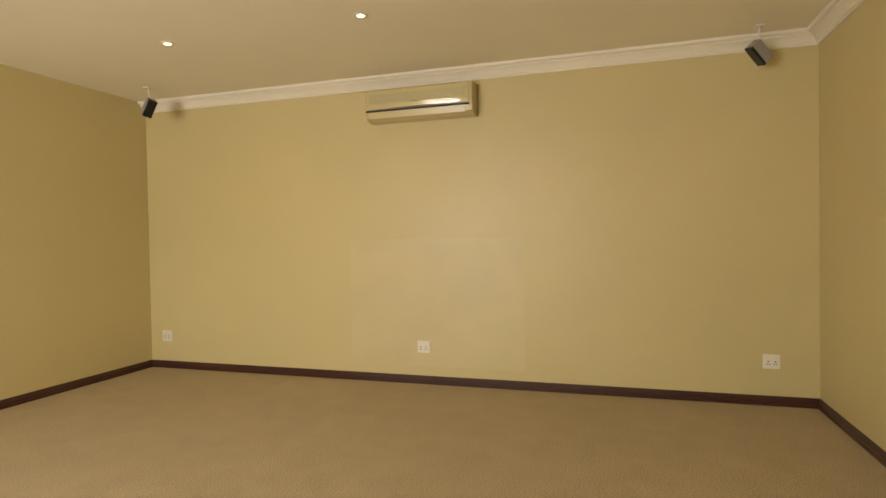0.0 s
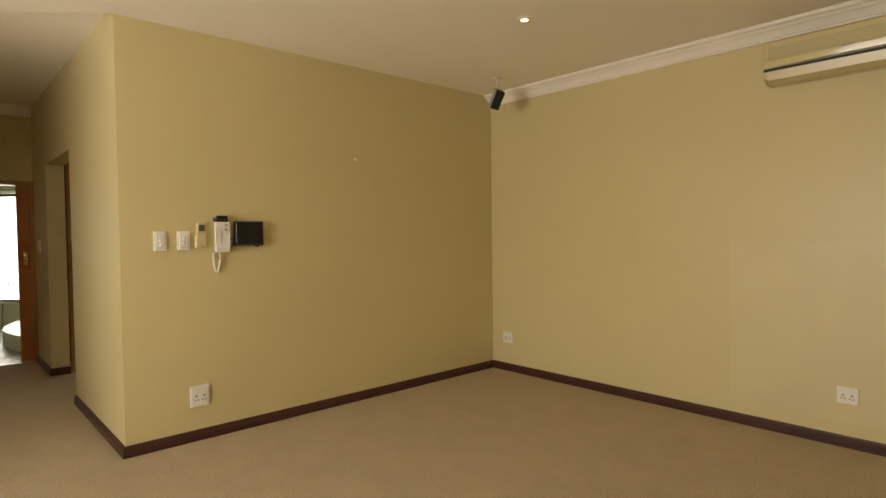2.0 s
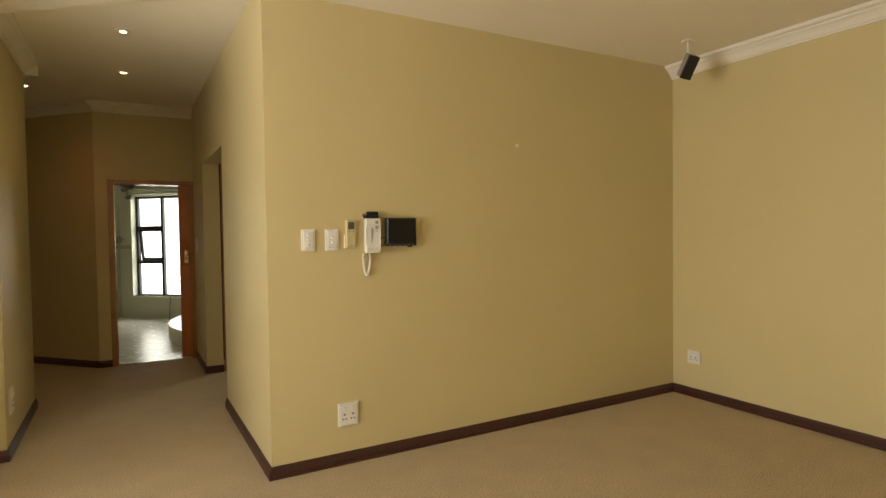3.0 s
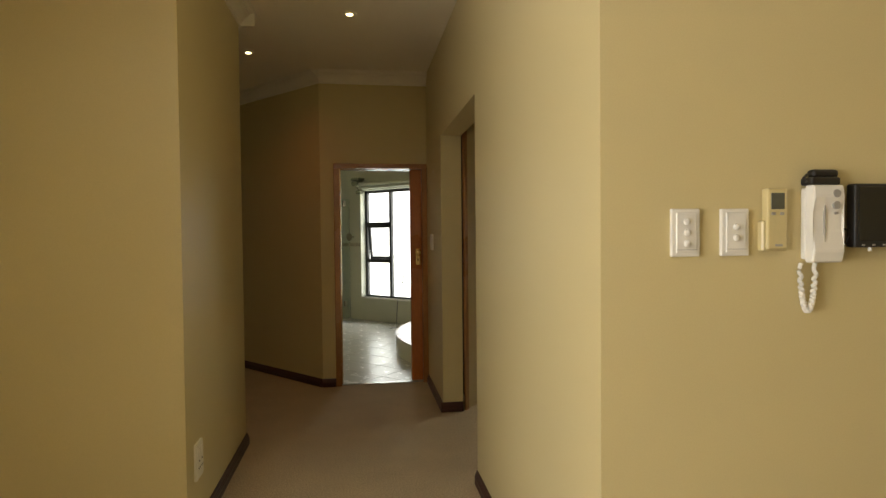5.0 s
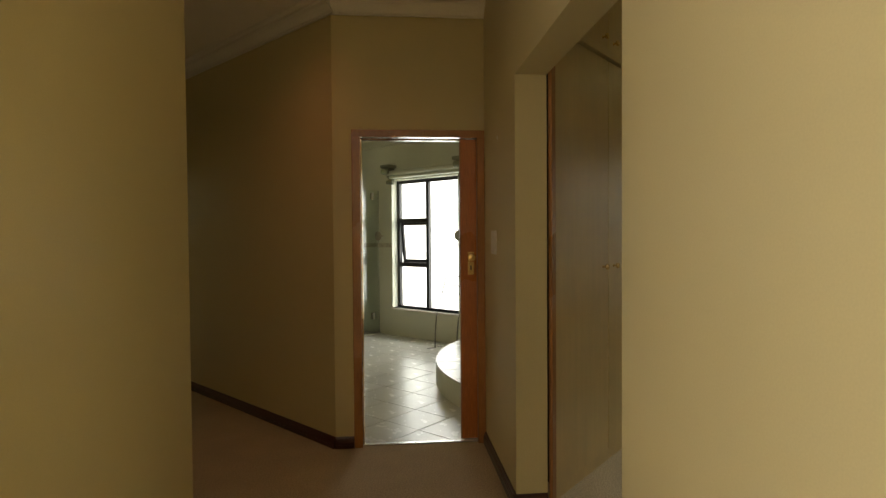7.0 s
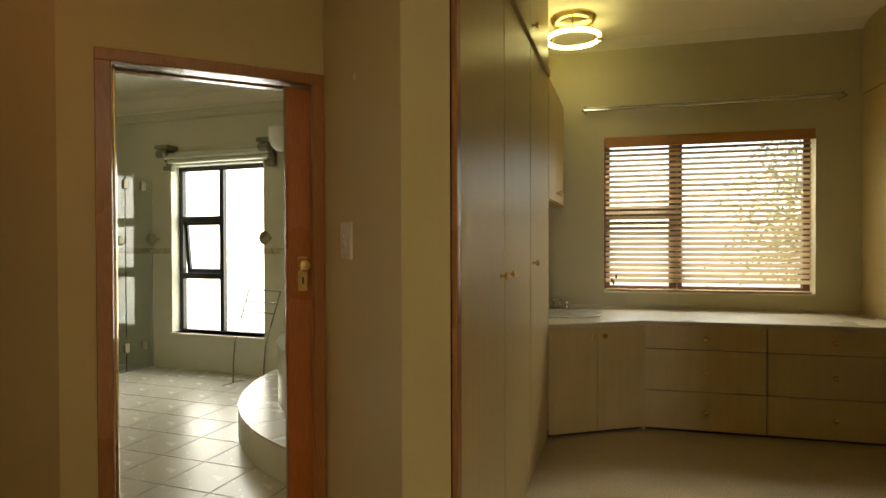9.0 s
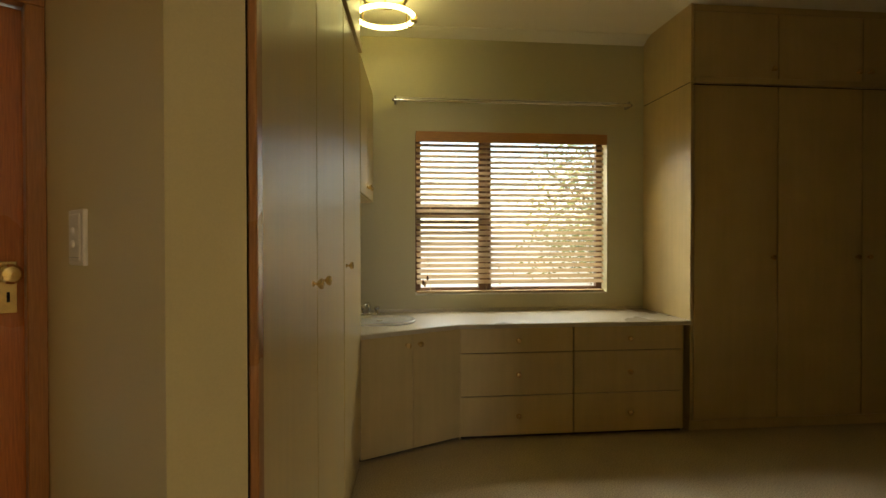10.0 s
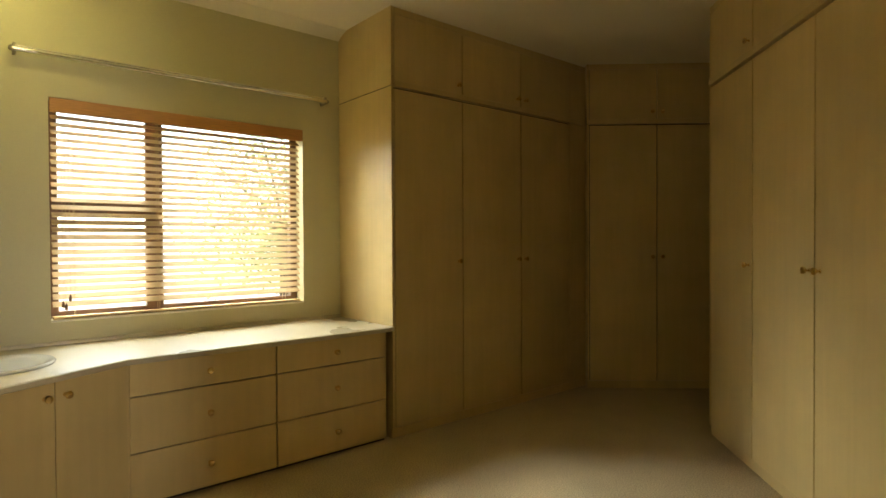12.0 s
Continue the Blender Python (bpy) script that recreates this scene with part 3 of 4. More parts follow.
part("edge_lipping", box(-0.006, 0.0, 0.002, 0.038, 0, 1.992, 0.001), FRAMEW, dr)
lock = part("lock_plate", box(0.043, 0.087, -0.005, 0.0005, 1.096, 1.248, 0.002, seg=2), BRASS, dr, "polished brass lock plate")
part("knob", lathe([(0.012, 0), (0.010, 0.014), (0.012, 0.02), (0.025, 0.03), (0.029, 0.042), (0.022, 0.052), (0.002, 0.055)], 20, m=Matrix.Translation((0.066, -0.005, 1.212)) @ pose(0, 0, 0, 90)), BRASS, lock, "round brass knob", None, True)
part("keyhole", box(0.061, 0.069, -0.0062, -0.004, 1.128, 1.158, 0.001), BLACKP, lock, "dark keyhole")

# ---- dressing room ----
def knob(parent, x, y, z, m=None):
    """A turned brass knob that stands out towards local -y."""
    bm = lathe([(0.010, 0), (0.009, 0.003), (0.005, 0.006), (0.005, 0.014), (0.014, 0.02), (0.018, 0.027), (0.0155, 0.034), (0.001, 0.0375)], 14, m=Matrix.Translation((x, y, z)) @ pose(0, 0, 0, 90))
    return part("knob", bm, BRASS, parent, "small round brass knob", m, True)


PL, SPLIT = 0.07, 2.42


def wardrobe(m, cells, depth, label, group, ends=(True, True), knobs=None, top=None, wedge=None, inset=0.045, slack=None, kz=(1.205, 1.205, 1.205, 1.205)):
    """Tall cupboard run: cells are door edges along local x, the front is local y=0."""
    z1 = top or HD
    w = thing("wardrobe", label, "wardrobe", group, m)
    a, b = cells[0], cells[-1]
    # the body is painted near black so the door gaps look shaded
    if wedge:
        part("plinth", prism([(a, 0.012), (b, 0.012), (b, depth), (a + wedge, depth), (a, 0.016)], 0, PL - 0.004), LAM, w)
        part("body", prism([(a + 0.002, 0.022), (b - 0.002, 0.022), (b - 0.002, depth), (a + wedge, depth), (a + 0.002, 0.024)], PL, z1 - 0.002), GAPSHADE, w, "body painted dark for the shade behind the door gaps")
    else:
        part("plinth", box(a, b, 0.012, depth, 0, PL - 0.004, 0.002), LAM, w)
        part("body", box(a + 0.002, b - 0.002, 0.022, depth, PL, z1 - 0.002), GAPSHADE, w, "body painted dark for the shade behind the door gaps")
    for x, on in ((a, ends[0]), (b, ends[1])):
        if on:
            s = 0.018 if x == a else -0.018
            part("side_panel", box(min(x, x + s), max(x, x + s), 0.0, depth, PL, SPLIT - 0.004, 0.001), LAM, w)
            part("side_panel", box(min(x, x + s), max(x, x + s), 0.0, depth, SPLIT + 0.002, z1 - 0.002, 0.001), LAM, w)
    lo = a + (0.022 if ends[0] else 0.003)
    hi = b - (0.022 if ends[1] else 0.003)
    part("rail", box(lo, hi, -0.016, 0.03, SPLIT - 0.008, SPLIT + 0.034, 0.003), LAM, w)
    part("top_rail", box(lo, hi, 0.002, 0.03, z1 - 0.05, z1 - 0.003, 0.002), LAM, w)
    edges = [lo] + list(cells[1:-1]) + [hi]
    for i, (x0, x1) in enumerate(zip(edges, edges[1:])):
        side = knobs[i] if knobs else (1 if i % 2 == 0 else -1)
        if x1 - x0 < 0.3:
            part("filler", box(x0 + 0.001, x1, 0.002, 0.02, PL, z1 - 0.054, 0.001), LAM, w)
            continue
        kx = x1 - inset if side > 0 else x0 + inset
        wide = 0.018 if slack == i else 0.0045
        d = part("door", box(x0 + wide, x1 - 0.0045, 0, 0.018, PL + 0.004, SPLIT - 0.02, 0.0015), LAM, w)
        knob(d, kx, 0, kz[i])
        d = part("top_door", box(x0 + 0.004, x1 - 0.004, 0, 0.018, SPLIT + 0.038, z1 - 0.054, 0.0015), LAM, w)
        knob(d, kx, 0, SPLIT + 0.10)
    return w


CN = 4.86                      # front of the counter and of the cupboards beside the window
wardrobe(DR @ pose(0.64, CN, 0), [0, 0.65, 1.30, 1.95, 2.19], WN - CN - 0.004, "tall maple wardrobe beside the dressing counter", "wardrobes", (True, False), [1, 1, -1, -1])
wardrobe(pose(5.19, 1.93, 0, 0, 0, -82), [0.03, 0.66, 1.28], 0.6, "dark corner maple wardrobe", "wardrobes", (True, False), [1, -1])
wardrobe(pose(0.998, 0.89, 0, 0, 0, 185), [-3.08, -2.43, -1.79, -1.14, -0.5], 0.62, "tall maple wardrobe along the long wall", "wardrobes", (True, True), [1, 1, -1, 1])
LEFT = DR @ pose(-1.75, 2.36, 0, 0, 0, 90 - 3.79)
wardrobe(LEFT, [0.052, 0.735, 1.41, 2.15], 0.55, "tall maple wardrobe beside the basin", "wardrobes", (False, True), [1, -1, -1], None, 0.6, 0.08, 2, (1.18, 1.18, 1.205))
part("edge_strip", box(0.008, 0.052, -0.006, 0.014, 0, HD - 0.003, 0.003), FRAMEW, tagged(new("wardrobe_trim"), "reddish wooden strip at the wardrobe edge", "trim", "", "structure"), "", LEFT)

c = thing("wall_cabinet", "small maple wall cabinet above the basin", "cabinet", "", LEFT)
part("body", box(2.175, 3.10, 0.02, 0.5, 1.61, 2.43, 0.002), LAM, c)
for x0, x1, kx in ((2.18, 2.62, 2.575), (2.625, 3.09, 2.67)):
    d = part("door", box(x0, x1, 0.0, 0.018, 1.615, 2.425, 0.002), LAM, c)
    knob(d, kx, 0, 1.68)

# counter with drawers and an angled basin cupboard
CT = 0.772
top = [(-2.28, WN - 0.003), (-2.28, 4.45), (-1.62, 4.49), (-0.985, CN - 0.02), (0.635, CN - 0.02), (0.635, WN - 0.003)]
w = thing("worktop", "pale maple laminate worktop with an angled corner", "worktop", "", DR)
part("slab", prism(top, CT - 0.03, CT), LAMTOP, w)
for p, q in ((top[2], top[3]), (top[3], top[4])):
    part("edge_lipping", sweep([(0, 0), (0.006, 0.003), (0.006, 0.025), (0, 0.0295)], p, q, -1, CT - 0.03), LAMTOP, w)
part("back_strip", sweep([(0, 0), (0.01, 0), (0.008, 0.018), (0, 0.02)], (-2.28, WN - 0.003), (0.635, WN - 0.003), -1, CT), LAMTOP, w)
for i, (x0, x1) in enumerate(((-0.97, -0.193), (-0.193, 0.585))):
    u = thing("drawer_unit", "maple unit of three drawers under the worktop", "drawers", "counter units", DR @ pose(x0, CN, 0))
    wd = x1 - x0
    # carcass and base strip carry the shade of the gaps in their colour
    part("carcass", box(0.004, wd - 0.004, 0.02, WN - CN - 0.01, 0.025, CT - 0.032), GAPSHADE, u, "carcass painted dark for the shade behind the drawer gaps")
    part("base_strip", box(0, wd, 0.03, 0.05, 0, 0.03), GAPSHADE, u, "recessed base painted dark for the shade under the fronts")
    for z0, z1 in ((0.022, 0.282), (0.288, 0.570), (0.576, CT - 0.034)):
        d = part("drawer_front", box(0.004, wd - 0.004, 0, 0.02, z0, z1, 0.002), LAM, u)
        knob(d, wd * 0.505, 0, (z0 + z1) / 2)
f = thing("filler_panel", "maple filler panel between counter and wardrobe", "panel", "", DR @ pose(0.588, CN, 0))
part("panel", box(0.004, 0.045, 0.07, 0.09, 0.0, CT - 0.032, 0.002), LAM, f)
ang = math.degrees(math.atan2(CN - 4.515, 0.64))
u = thing("basin_cupboard", "angled maple cupboard with two doors under the basin", "cupboard", "counter units", DR @ pose(-1.612, 4.515, 0, 0, 0, ang))
ln = math.hypot(0.64, CN - 4.515)
# shade behind the doors and under them is painted on here too
part("carcass", box(0.004, ln - 0.01, 0.02, 0.36, 0.025, CT - 0.032), GAPSHADE, u, "carcass painted dark for the shade behind the door gap")
part("base_strip", box(0.02, ln - 0.02, 0.04, 0.06, 0, 0.03), GAPSHADE, u, "recessed base painted dark for the shade under the fronts")
for x0, x1, kx in ((0.002, ln / 2 - 0.002, ln / 2 - 0.045), (ln / 2 + 0.002, ln - 0.004, ln / 2 + 0.045)):
    d = part("door", box(x0, x1, 0, 0.02, 0.022, CT - 0.034, 0.002), LAM, u)
    knob(d, kx, 0, 0.675)
part("corner_post", box(ln - 0.003, ln + 0.012, 0.003, 0.03, 0.0, CT - 0.032, 0.001), LAM, u)

s = thing("wash_basin", "round white drop-in wash basin in the worktop", "basin", "", DR @ pose(-1.50, 5.06, CT))
part("bowl", lathe([(0.245, 0.0), (0.25, 0.008), (0.243, 0.016), (0.228, 0.016), (0.215, 0.008), (0.20, 0.004), (0.15, 0.003), (0.03, 0.002)], 40), PORC, s, "", None, True)
part("waste", lathe([(0.022, 0.002), (0.022, 0.007), (0.012, 0.008), (0.001, 0.008)], 16), CHROME, s, "chrome waste ring", None, True)
t = thing("basin_mixer", "chrome basin mixer tap with two turned handles", "tap", "", DR @ pose(-1.575, 5.37, CT, 0, 0, -20))
part("base", box(-0.08, 0.08, -0.024, 0.024, 0, 0.016, 0.007, seg=2), CHROME, t)
part("spout", tube([(0, 0, 0.01), (0, 0, 0.07), (0, -0.02, 0.095), (0, -0.07, 0.10), (0, -0.115, 0.085), (0, -0.12, 0.07)], 0.011, 10), CHROME, t, "", None, True)
for x in (-0.06, 0.06):
    part("handle", lathe([(0.014, 0.014), (0.012, 0.04), (0.02, 0.05), (0.022, 0.062), (0.014, 0.072), (0.001, 0.074)], 14, m=Matrix.Translation((x, 0, 0))), CHROME, t, "", None, True)

# window, blind, curtain rod
w = thing("window_dressing", "brown framed dressing room window", "window", "", DR, "structure")
FY = WN + 0.115
for x0, x1, z0, z1 in ((W0, W1, WZ0, WZ0 + 0.05), (W0, W1, WZ1 - 0.05, WZ1), (W0, W0 + 0.05, WZ0 + 0.05, WZ1 - 0.05), (W1 - 0.05, W1, WZ0 + 0.05, WZ1 - 0.05),
                       (-0.70, -0.60, WZ0 + 0.05, WZ1 - 0.05), (W0 + 0.05, -0.70, 1.53, 1.62)):
    part("window_frame", box(x0, x1, FY, FY + 0.05, z0, z1), WINW, w)
for x0, x1, z0, z1 in ((W0 + 0.05, -0.70, WZ0 + 0.05, 1.53), (W0 + 0.05, -0.70, 1.62, WZ1 - 0.05), (-0.60, W1 - 0.05, WZ0 + 0.05, WZ1 - 0.05)):
    part("pane", box(x0, x1, FY + 0.022, FY + 0.026, z0, z1), GLASS, w).visible_shadow = False
part("window_sill", box(W0, W1, WN + 0.002, FY, WZ0, WZ0 + 0.012), CORN, w, "white plaster sill")

bl = thing("venetian_blind", "wooden venetian blind, lowered with half-open slats", "blind", "", DR)
part("valance", box(W0 + 0.004, W1 - 0.004, WN - 0.012, WN + 0.006, WZ1 - 0.085, WZ1 - 0.003, 0.003), VALANCE, bl, "flat orange-brown wooden valance")
part("head_rail", box(W0 + 0.01, W1 - 0.01, WN + 0.01, WN + 0.06, WZ1 - 0.05, WZ1 - 0.01, 0.002), BLIND, bl)
slat = finish("slat", box(W0 + 0.012, W1 - 0.02, -0.025, 0.025, -0.0015, 0.0015, 0.0006), BLIND)
pitch = 0.0432
n = int((WZ1 - 0.10 - WZ0 - 0.03) / pitch)
for i in range(n):
    o = new("slat", slat)
    o.parent = bl
    o.matrix_basis = pose((noise.noise((i * 3.7, 0, 0)) * 0.002), WN + 0.036, WZ1 - 0.105 - i * pitch, 33 + 3 * noise.noise((i * 1.3, 5, 0)), 0, 0)
part("bottom_rail", box(W0 + 0.012, W1 - 0.02, WN + 0.012, WN + 0.06, WZ0 + 0.014, WZ0 + 0.03, 0.003), BLIND, bl)
for x in (W0 + 0.12, -0.65, W1 - 0.14):
    part("ladder_cord", tube([(x, WN + 0.012, WZ1 - 0.06), (x, WN + 0.012, WZ0 + 0.02)], 0.0012, 5), BLIND, bl)
    part("ladder_cord", tube([(x, WN + 0.06, WZ1 - 0.06), (x, WN + 0.06, WZ0 + 0.02)], 0.0012, 5), BLIND, bl)
for dx, z in ((0.06, 1.0), (0.095, 1.035), (0.075, 0.985)):
    x = W0 + dx
    part("pull_cord", tube([(x, WN + 0.006, WZ1 - 0.08), (x, WN + 0.004, z)], 0.0012, 5), BLIND, bl)
    part("tassel", lathe([(0.003, 0.02), (0.008, 0.004), (0.009, -0.012), (0.005, -0.02)], 10, m=Matrix.Translation((x, WN + 0.003, z))), WINW, bl, "dark wooden tassel", None, True)

cr = thing("curtain_rod", "thin chrome curtain rod above the window", "curtain rod", "", DR)
part("rod", tube([(-1.39, WN - 0.075, 2.405), (0.5, WN - 0.075, 2.405)], 0.0135, 10), CHROME, cr, "", None, True)
part("rod", tube([(-1.39, WN - 0.045, 2.428), (0.5, WN - 0.045, 2.428)], 0.008, 8), CHROME, cr, "", None, True)
for x in (-1.375, 0.485):
    part("bracket", box(x - 0.008, x + 0.008, WN - 0.085, WN, 2.385, 2.435, 0.002), ROSE, cr)
for x in (-1.39, 0.5):
    part("finial", lathe([(0.009, -0.012), (0.014, -0.004), (0.014, 0.006), (0.006, 0.014)], 12, m=Matrix.Translation((x, WN - 0.075, 2.405)) @ pose(0, 0, 0, 0, 90, 0)), ROSE, cr, "", None, True)

# ring ceiling lamp
LX, LY = -1.458, 4.935
rl = thing("ring_ceiling_lamp", "brass ceiling lamp with a glowing circular tube", "ceiling lamp", "", DR @ pose(LX, LY, HD))
part("base", lathe([(0.165, 0), (0.168, -0.012), (0.158, -0.03), (0.14, -0.05), (0.12, -0.056), (0.001, -0.058)], 36), BRASS, rl, "brushed brass ceiling base", None, True)
RZ = -0.155
pts = [(0.19 * math.cos(a), 0.19 * math.sin(a), RZ) for a in [2 * math.pi * (i + 0.5) / 48 * 0.965 for i in range(48)]]
part("ring_tube", tube(pts, 0.0155, 12), TUBE, rl, "glowing circular fluorescent tube", None, True)
part("tube_holder", box(0.168, 0.212, -0.03, 0.03, RZ - 0.02, RZ + 0.02, 0.004), BRASS, rl)
for a in (30, 150, 270):
    ca, sa = math.cos(radians(a)), math.sin(radians(a))
    part("arm", tube([(0.15 * ca, 0.15 * sa, -0.035), (0.172 * ca, 0.172 * sa, -0.07), (0.172 * ca, 0.172 * sa, RZ - 0.012), (0.185 * ca, 0.185 * sa, RZ - 0.022), (0.208 * ca, 0.208 * sa, RZ - 0.02)], 0.0055, 8), BRASS, rl, "", None, True)

# ---- bathroom ----
w = thing("window_bathroom", "tall dark-framed bathroom window, one top-hung pane ajar", "window", "", BA, "structure")
FY = BN + 0.11
MX = -5.52
for x0, x1, z0, z1 in ((B0 + 0.0, B1, BZ0, BZ0 + 0.025), (B0, B1, BZ1 - 0.045, BZ1), (B0, B0 + 0.045, BZ0 + 0.025, BZ1 - 0.045), (B1 - 0.03, B1, BZ0 + 0.025, BZ1 - 0.045),
                       (MX - 0.026, MX + 0.026, BZ0 + 0.025, BZ1 - 0.045), (B0 + 0.045, MX - 0.026, 0.945, 1.005), (B0 + 0.045, MX - 0.026, 1.545, 1.605)):
    part("window_frame", box(x0, x1, FY, FY + 0.05, z0, z1), WINF, w)
sash = part("sash", box(B0 + 0.03, MX - 0.02, 0, 0.03, -0.56, -0.515), WINF, w, "top-hung sash standing ajar", pose(0, FY + 0.03, 1.56, 5))
for x0, x1, z0, z1 in ((B0 + 0.03, MX - 0.02, -0.05, 0.0), (B0 + 0.03, B0 + 0.07, -0.515, -0.05), (MX - 0.06, MX - 0.02, -0.515, -0.05)):
    part("sash_rail", box(x0, x1, 0, 0.03, z0, z1), WINF, sash)
part("window_sill", box(B0 - 0.01, B1 + 0.01, BN - 0.02, FY, BZ0 - 0.02, BZ0), CORN, w, "white tiled sill")
# sheet with its own glow, added where bright sky fills the bathroom window
structure("backdrop", box(-9, -2.5, BN + 1.6, BN + 1.65, -0.1, 4.5), material("glowing_white_sheet", (0.8, 0.8, 0.8), 1.0, bump=0, emit=((0.97, 1.0, 1.0), 0.75)), "glowing white sheet added as the bright sky outside the bathroom window", "backdrop", BA)

# curtain pole with scroll corbels
p = thing("curtain_pole", "pale fluted curtain pole on scroll brackets", "curtain pole", "", BA)
part("pole", tube([(-6.06, BN - 0.10, 2.215), (-4.78, BN - 0.10, 2.215)], 0.032, 14), BPAINT, p, "", None, True)
part("pelmet_board", box(-6.04, -4.80, BN - 0.09, BN, 2.145, 2.18, 0.006), BPAINT, p)
for x in (-6.05, -4.80):
    bm = bmesh.new()
    pr = [(0, -0.13), (-0.03, -0.125), (-0.05, -0.10), (-0.045, -0.06), (-0.03, -0.04), (-0.07, -0.025), (-0.11, 0.0), (-0.135, 0.04), (-0.13, 0.075), (-0.10, 0.09), (0, 0.09)]
    for dx in (-0.045, 0.045):
        bm.faces.new([bm.verts.new((x + dx, BN + y, 2.2 + z)) for y, z in pr])
    bm.verts.ensure_lookup_table()
    k = len(pr)
    for i in range(k):
        bm.faces.new((bm.verts[i], bm.verts[(i + 1) % k], bm.verts[k + (i + 1) % k], bm.verts[k + i]))
    bmesh.ops.bevel(bm, geom=bm.edges[:], offset=0.008, segments=2, affect="EDGES")
    cb = part("scroll_bracket", bm, VERDI, p, "grey-green carved scroll bracket", None, True)
    part("cap", box(x - 0.085, x + 0.085, BN - 0.16, BN, 2.287, 2.33, 0.012, seg=2), VERDI, cb, "moulded bracket cap", None, True)
    for z, y, r in ((2.235, -0.135, 0.04), (2.10, -0.05, 0.028)):
        part("scroll", lathe([(0.001, -0.06), (r * 0.7, -0.06), (r, -0.05), (r, 0.05), (r * 0.7, 0.06), (0.001, 0.06)], 16, m=Matrix.Translation((x, BN + y, z)) @ pose(0, 0, 0, 0, 90, 0)), VERDI, cb, "", None, True)

# dado border with round tie-backs
structure("tile_border", box(-7.15, B0 - 0.004, BN - 0.008, BN - 0.001, 1.212, 1.272), BORDER, "narrow patterned border of wall tiles", "border", BA)
structure("tile_border", box(B1 + 0.004, -2.8, BN - 0.008, BN - 0.001, 1.212, 1.272), BORDER, "narrow patterned border of wall tiles", "border", BA)
for x in (-6.24, -4.83):
    tb = thing("curtain_tie_back", "round dark bronze curtain tie-back knob", "tie-back", "tie-backs", BA @ pose(x, BN, 1.37))
    part("stem", cyl(0.012, 0.09, 12, m=pose(0, 0, 0, 90)), ROSE, tb)
    part("rosette", lathe([(0.02, 0), (0.06, 0.004), (0.066, 0.016), (0.05, 0.026), (0.03, 0.024), (0.012, 0.034), (0.001, 0.035)], 24, m=Matrix.Translation((0, -0.085, 0)) @ pose(0, 0, 0, 90)), ROSE, tb, "turned bronze rosette", None, True)

# frameless shower screen
s = thing("shower_screen", "frameless clear glass shower screen with metal hinges", "shower screen", "", BA)
part("fixed_panel", box(-6.34, -6.33, 4.89, BN - 0.003, 0.02, 2.0), SHOWER, s)
part("door_panel", box(-6.34, -6.33, 3.98, 4.88, 0.02, 2.0), SHOWER, s)
for z in (0.26, 1.92):
    for y in (BN - 0.12, 4.885):
        part("hinge", box(-6.355, -6.315, y - 0.025, y + 0.025, z - 0.045, z + 0.045, 0.004), ROSE, s)
part("door_knob", lathe([(0.012, -0.05), (0.03, -0.048), (0.05, -0.03), (0.05, -0.02), (0.02, -0.012), (0.02, 0.012), (0.05, 0.02), (0.05, 0.03), (0.03, 0.048), (0.012, 0.05)], 18, m=Matrix.Translation((-6.335, 4.80, 1.35)) @ pose(0, 0, 0, 0, 90, 0)), ROSE, s, "", None, True)
structure("shower_kerb", box(-6.38, -6.29, 3.6, BN, 0, 0.02), BTILE, "low tiled shower kerb", "kerb", BA)

# round tiled platform and bath
CX, CY, R = -2.51, 4.98, 1.958
def rounded(r):
    """A rounded corner outline of radius r for the platform and the bath."""
    pts = [(CX + r * math.cos(radians(172 + i * 2.4)), CY + r * math.sin(radians(172 + i * 2.4))) for i in range(41)]
    return [(-2.85, BN - 0.004), (pts[0][0], BN - 0.004)] + [q for q in pts if q[1] < BN - 0.01 and q[0] < -2.87] + [(-2.85, pts[-1][1] + 0.03)]


plat = rounded(R)
pf = thing("bath_platform", "curved cream tiled step round the bath", "bath platform", "", BA)
part("riser", prism(plat, 0.004, 0.185), BTILE, pf)
part("top_slab", prism(plat, 0.186, 0.206), FTILE, pf, "glazed tiled top with dark joints")
for k in range(9):
    a = radians(176 + k * 9.5)
    p0, p1 = (CX + 1.74 * math.cos(a), CY + 1.74 * math.sin(a)), (CX + 1.955 * math.cos(a), CY + 1.955 * math.sin(a))
    part("joint", tube([(*p0, 0.2048), (*p1, 0.2048)], 0.0022, 6), GROUT, pf, "dark tile joint")
bt = thing("bath", "round white bath tub set on the tiled platform", "bath", "", BA)
part("apron", prism(rounded(1.69), 0.207, 0.585), BTILE, bt, "curved cream tiled apron")
part("rim", prism(rounded(1.70), 0.586, 0.615), PORC, bt, "white rounded rim")
wl = thing("wall_uplight", "white plaster bowl uplight on the bathroom wall", "wall lamp", "", BA @ pose(-4.61, BN - 0.12, 2.31))
part("bowl", lathe([(0.001, -0.13), (0.06, -0.12), (0.10, -0.08), (0.125, -0.02), (0.13, 0.04), (0.13, 0.09), (0.12, 0.09), (0.11, 0.03), (0.04, -0.06), (0.001, -0.07)], 32), PORC, wl, "", None, True)
part("wall_bracket", box(-0.03, 0.03, 0.08, 0.119, -0.05, 0.05, 0.006), PORC, wl)

# wire towel stand
ts = thing("towel_stand", "thin grey wire towel stand on the floor", "towel stand", "", BA @ pose(-4.80, 4.86, 0, 0, 0, -10))
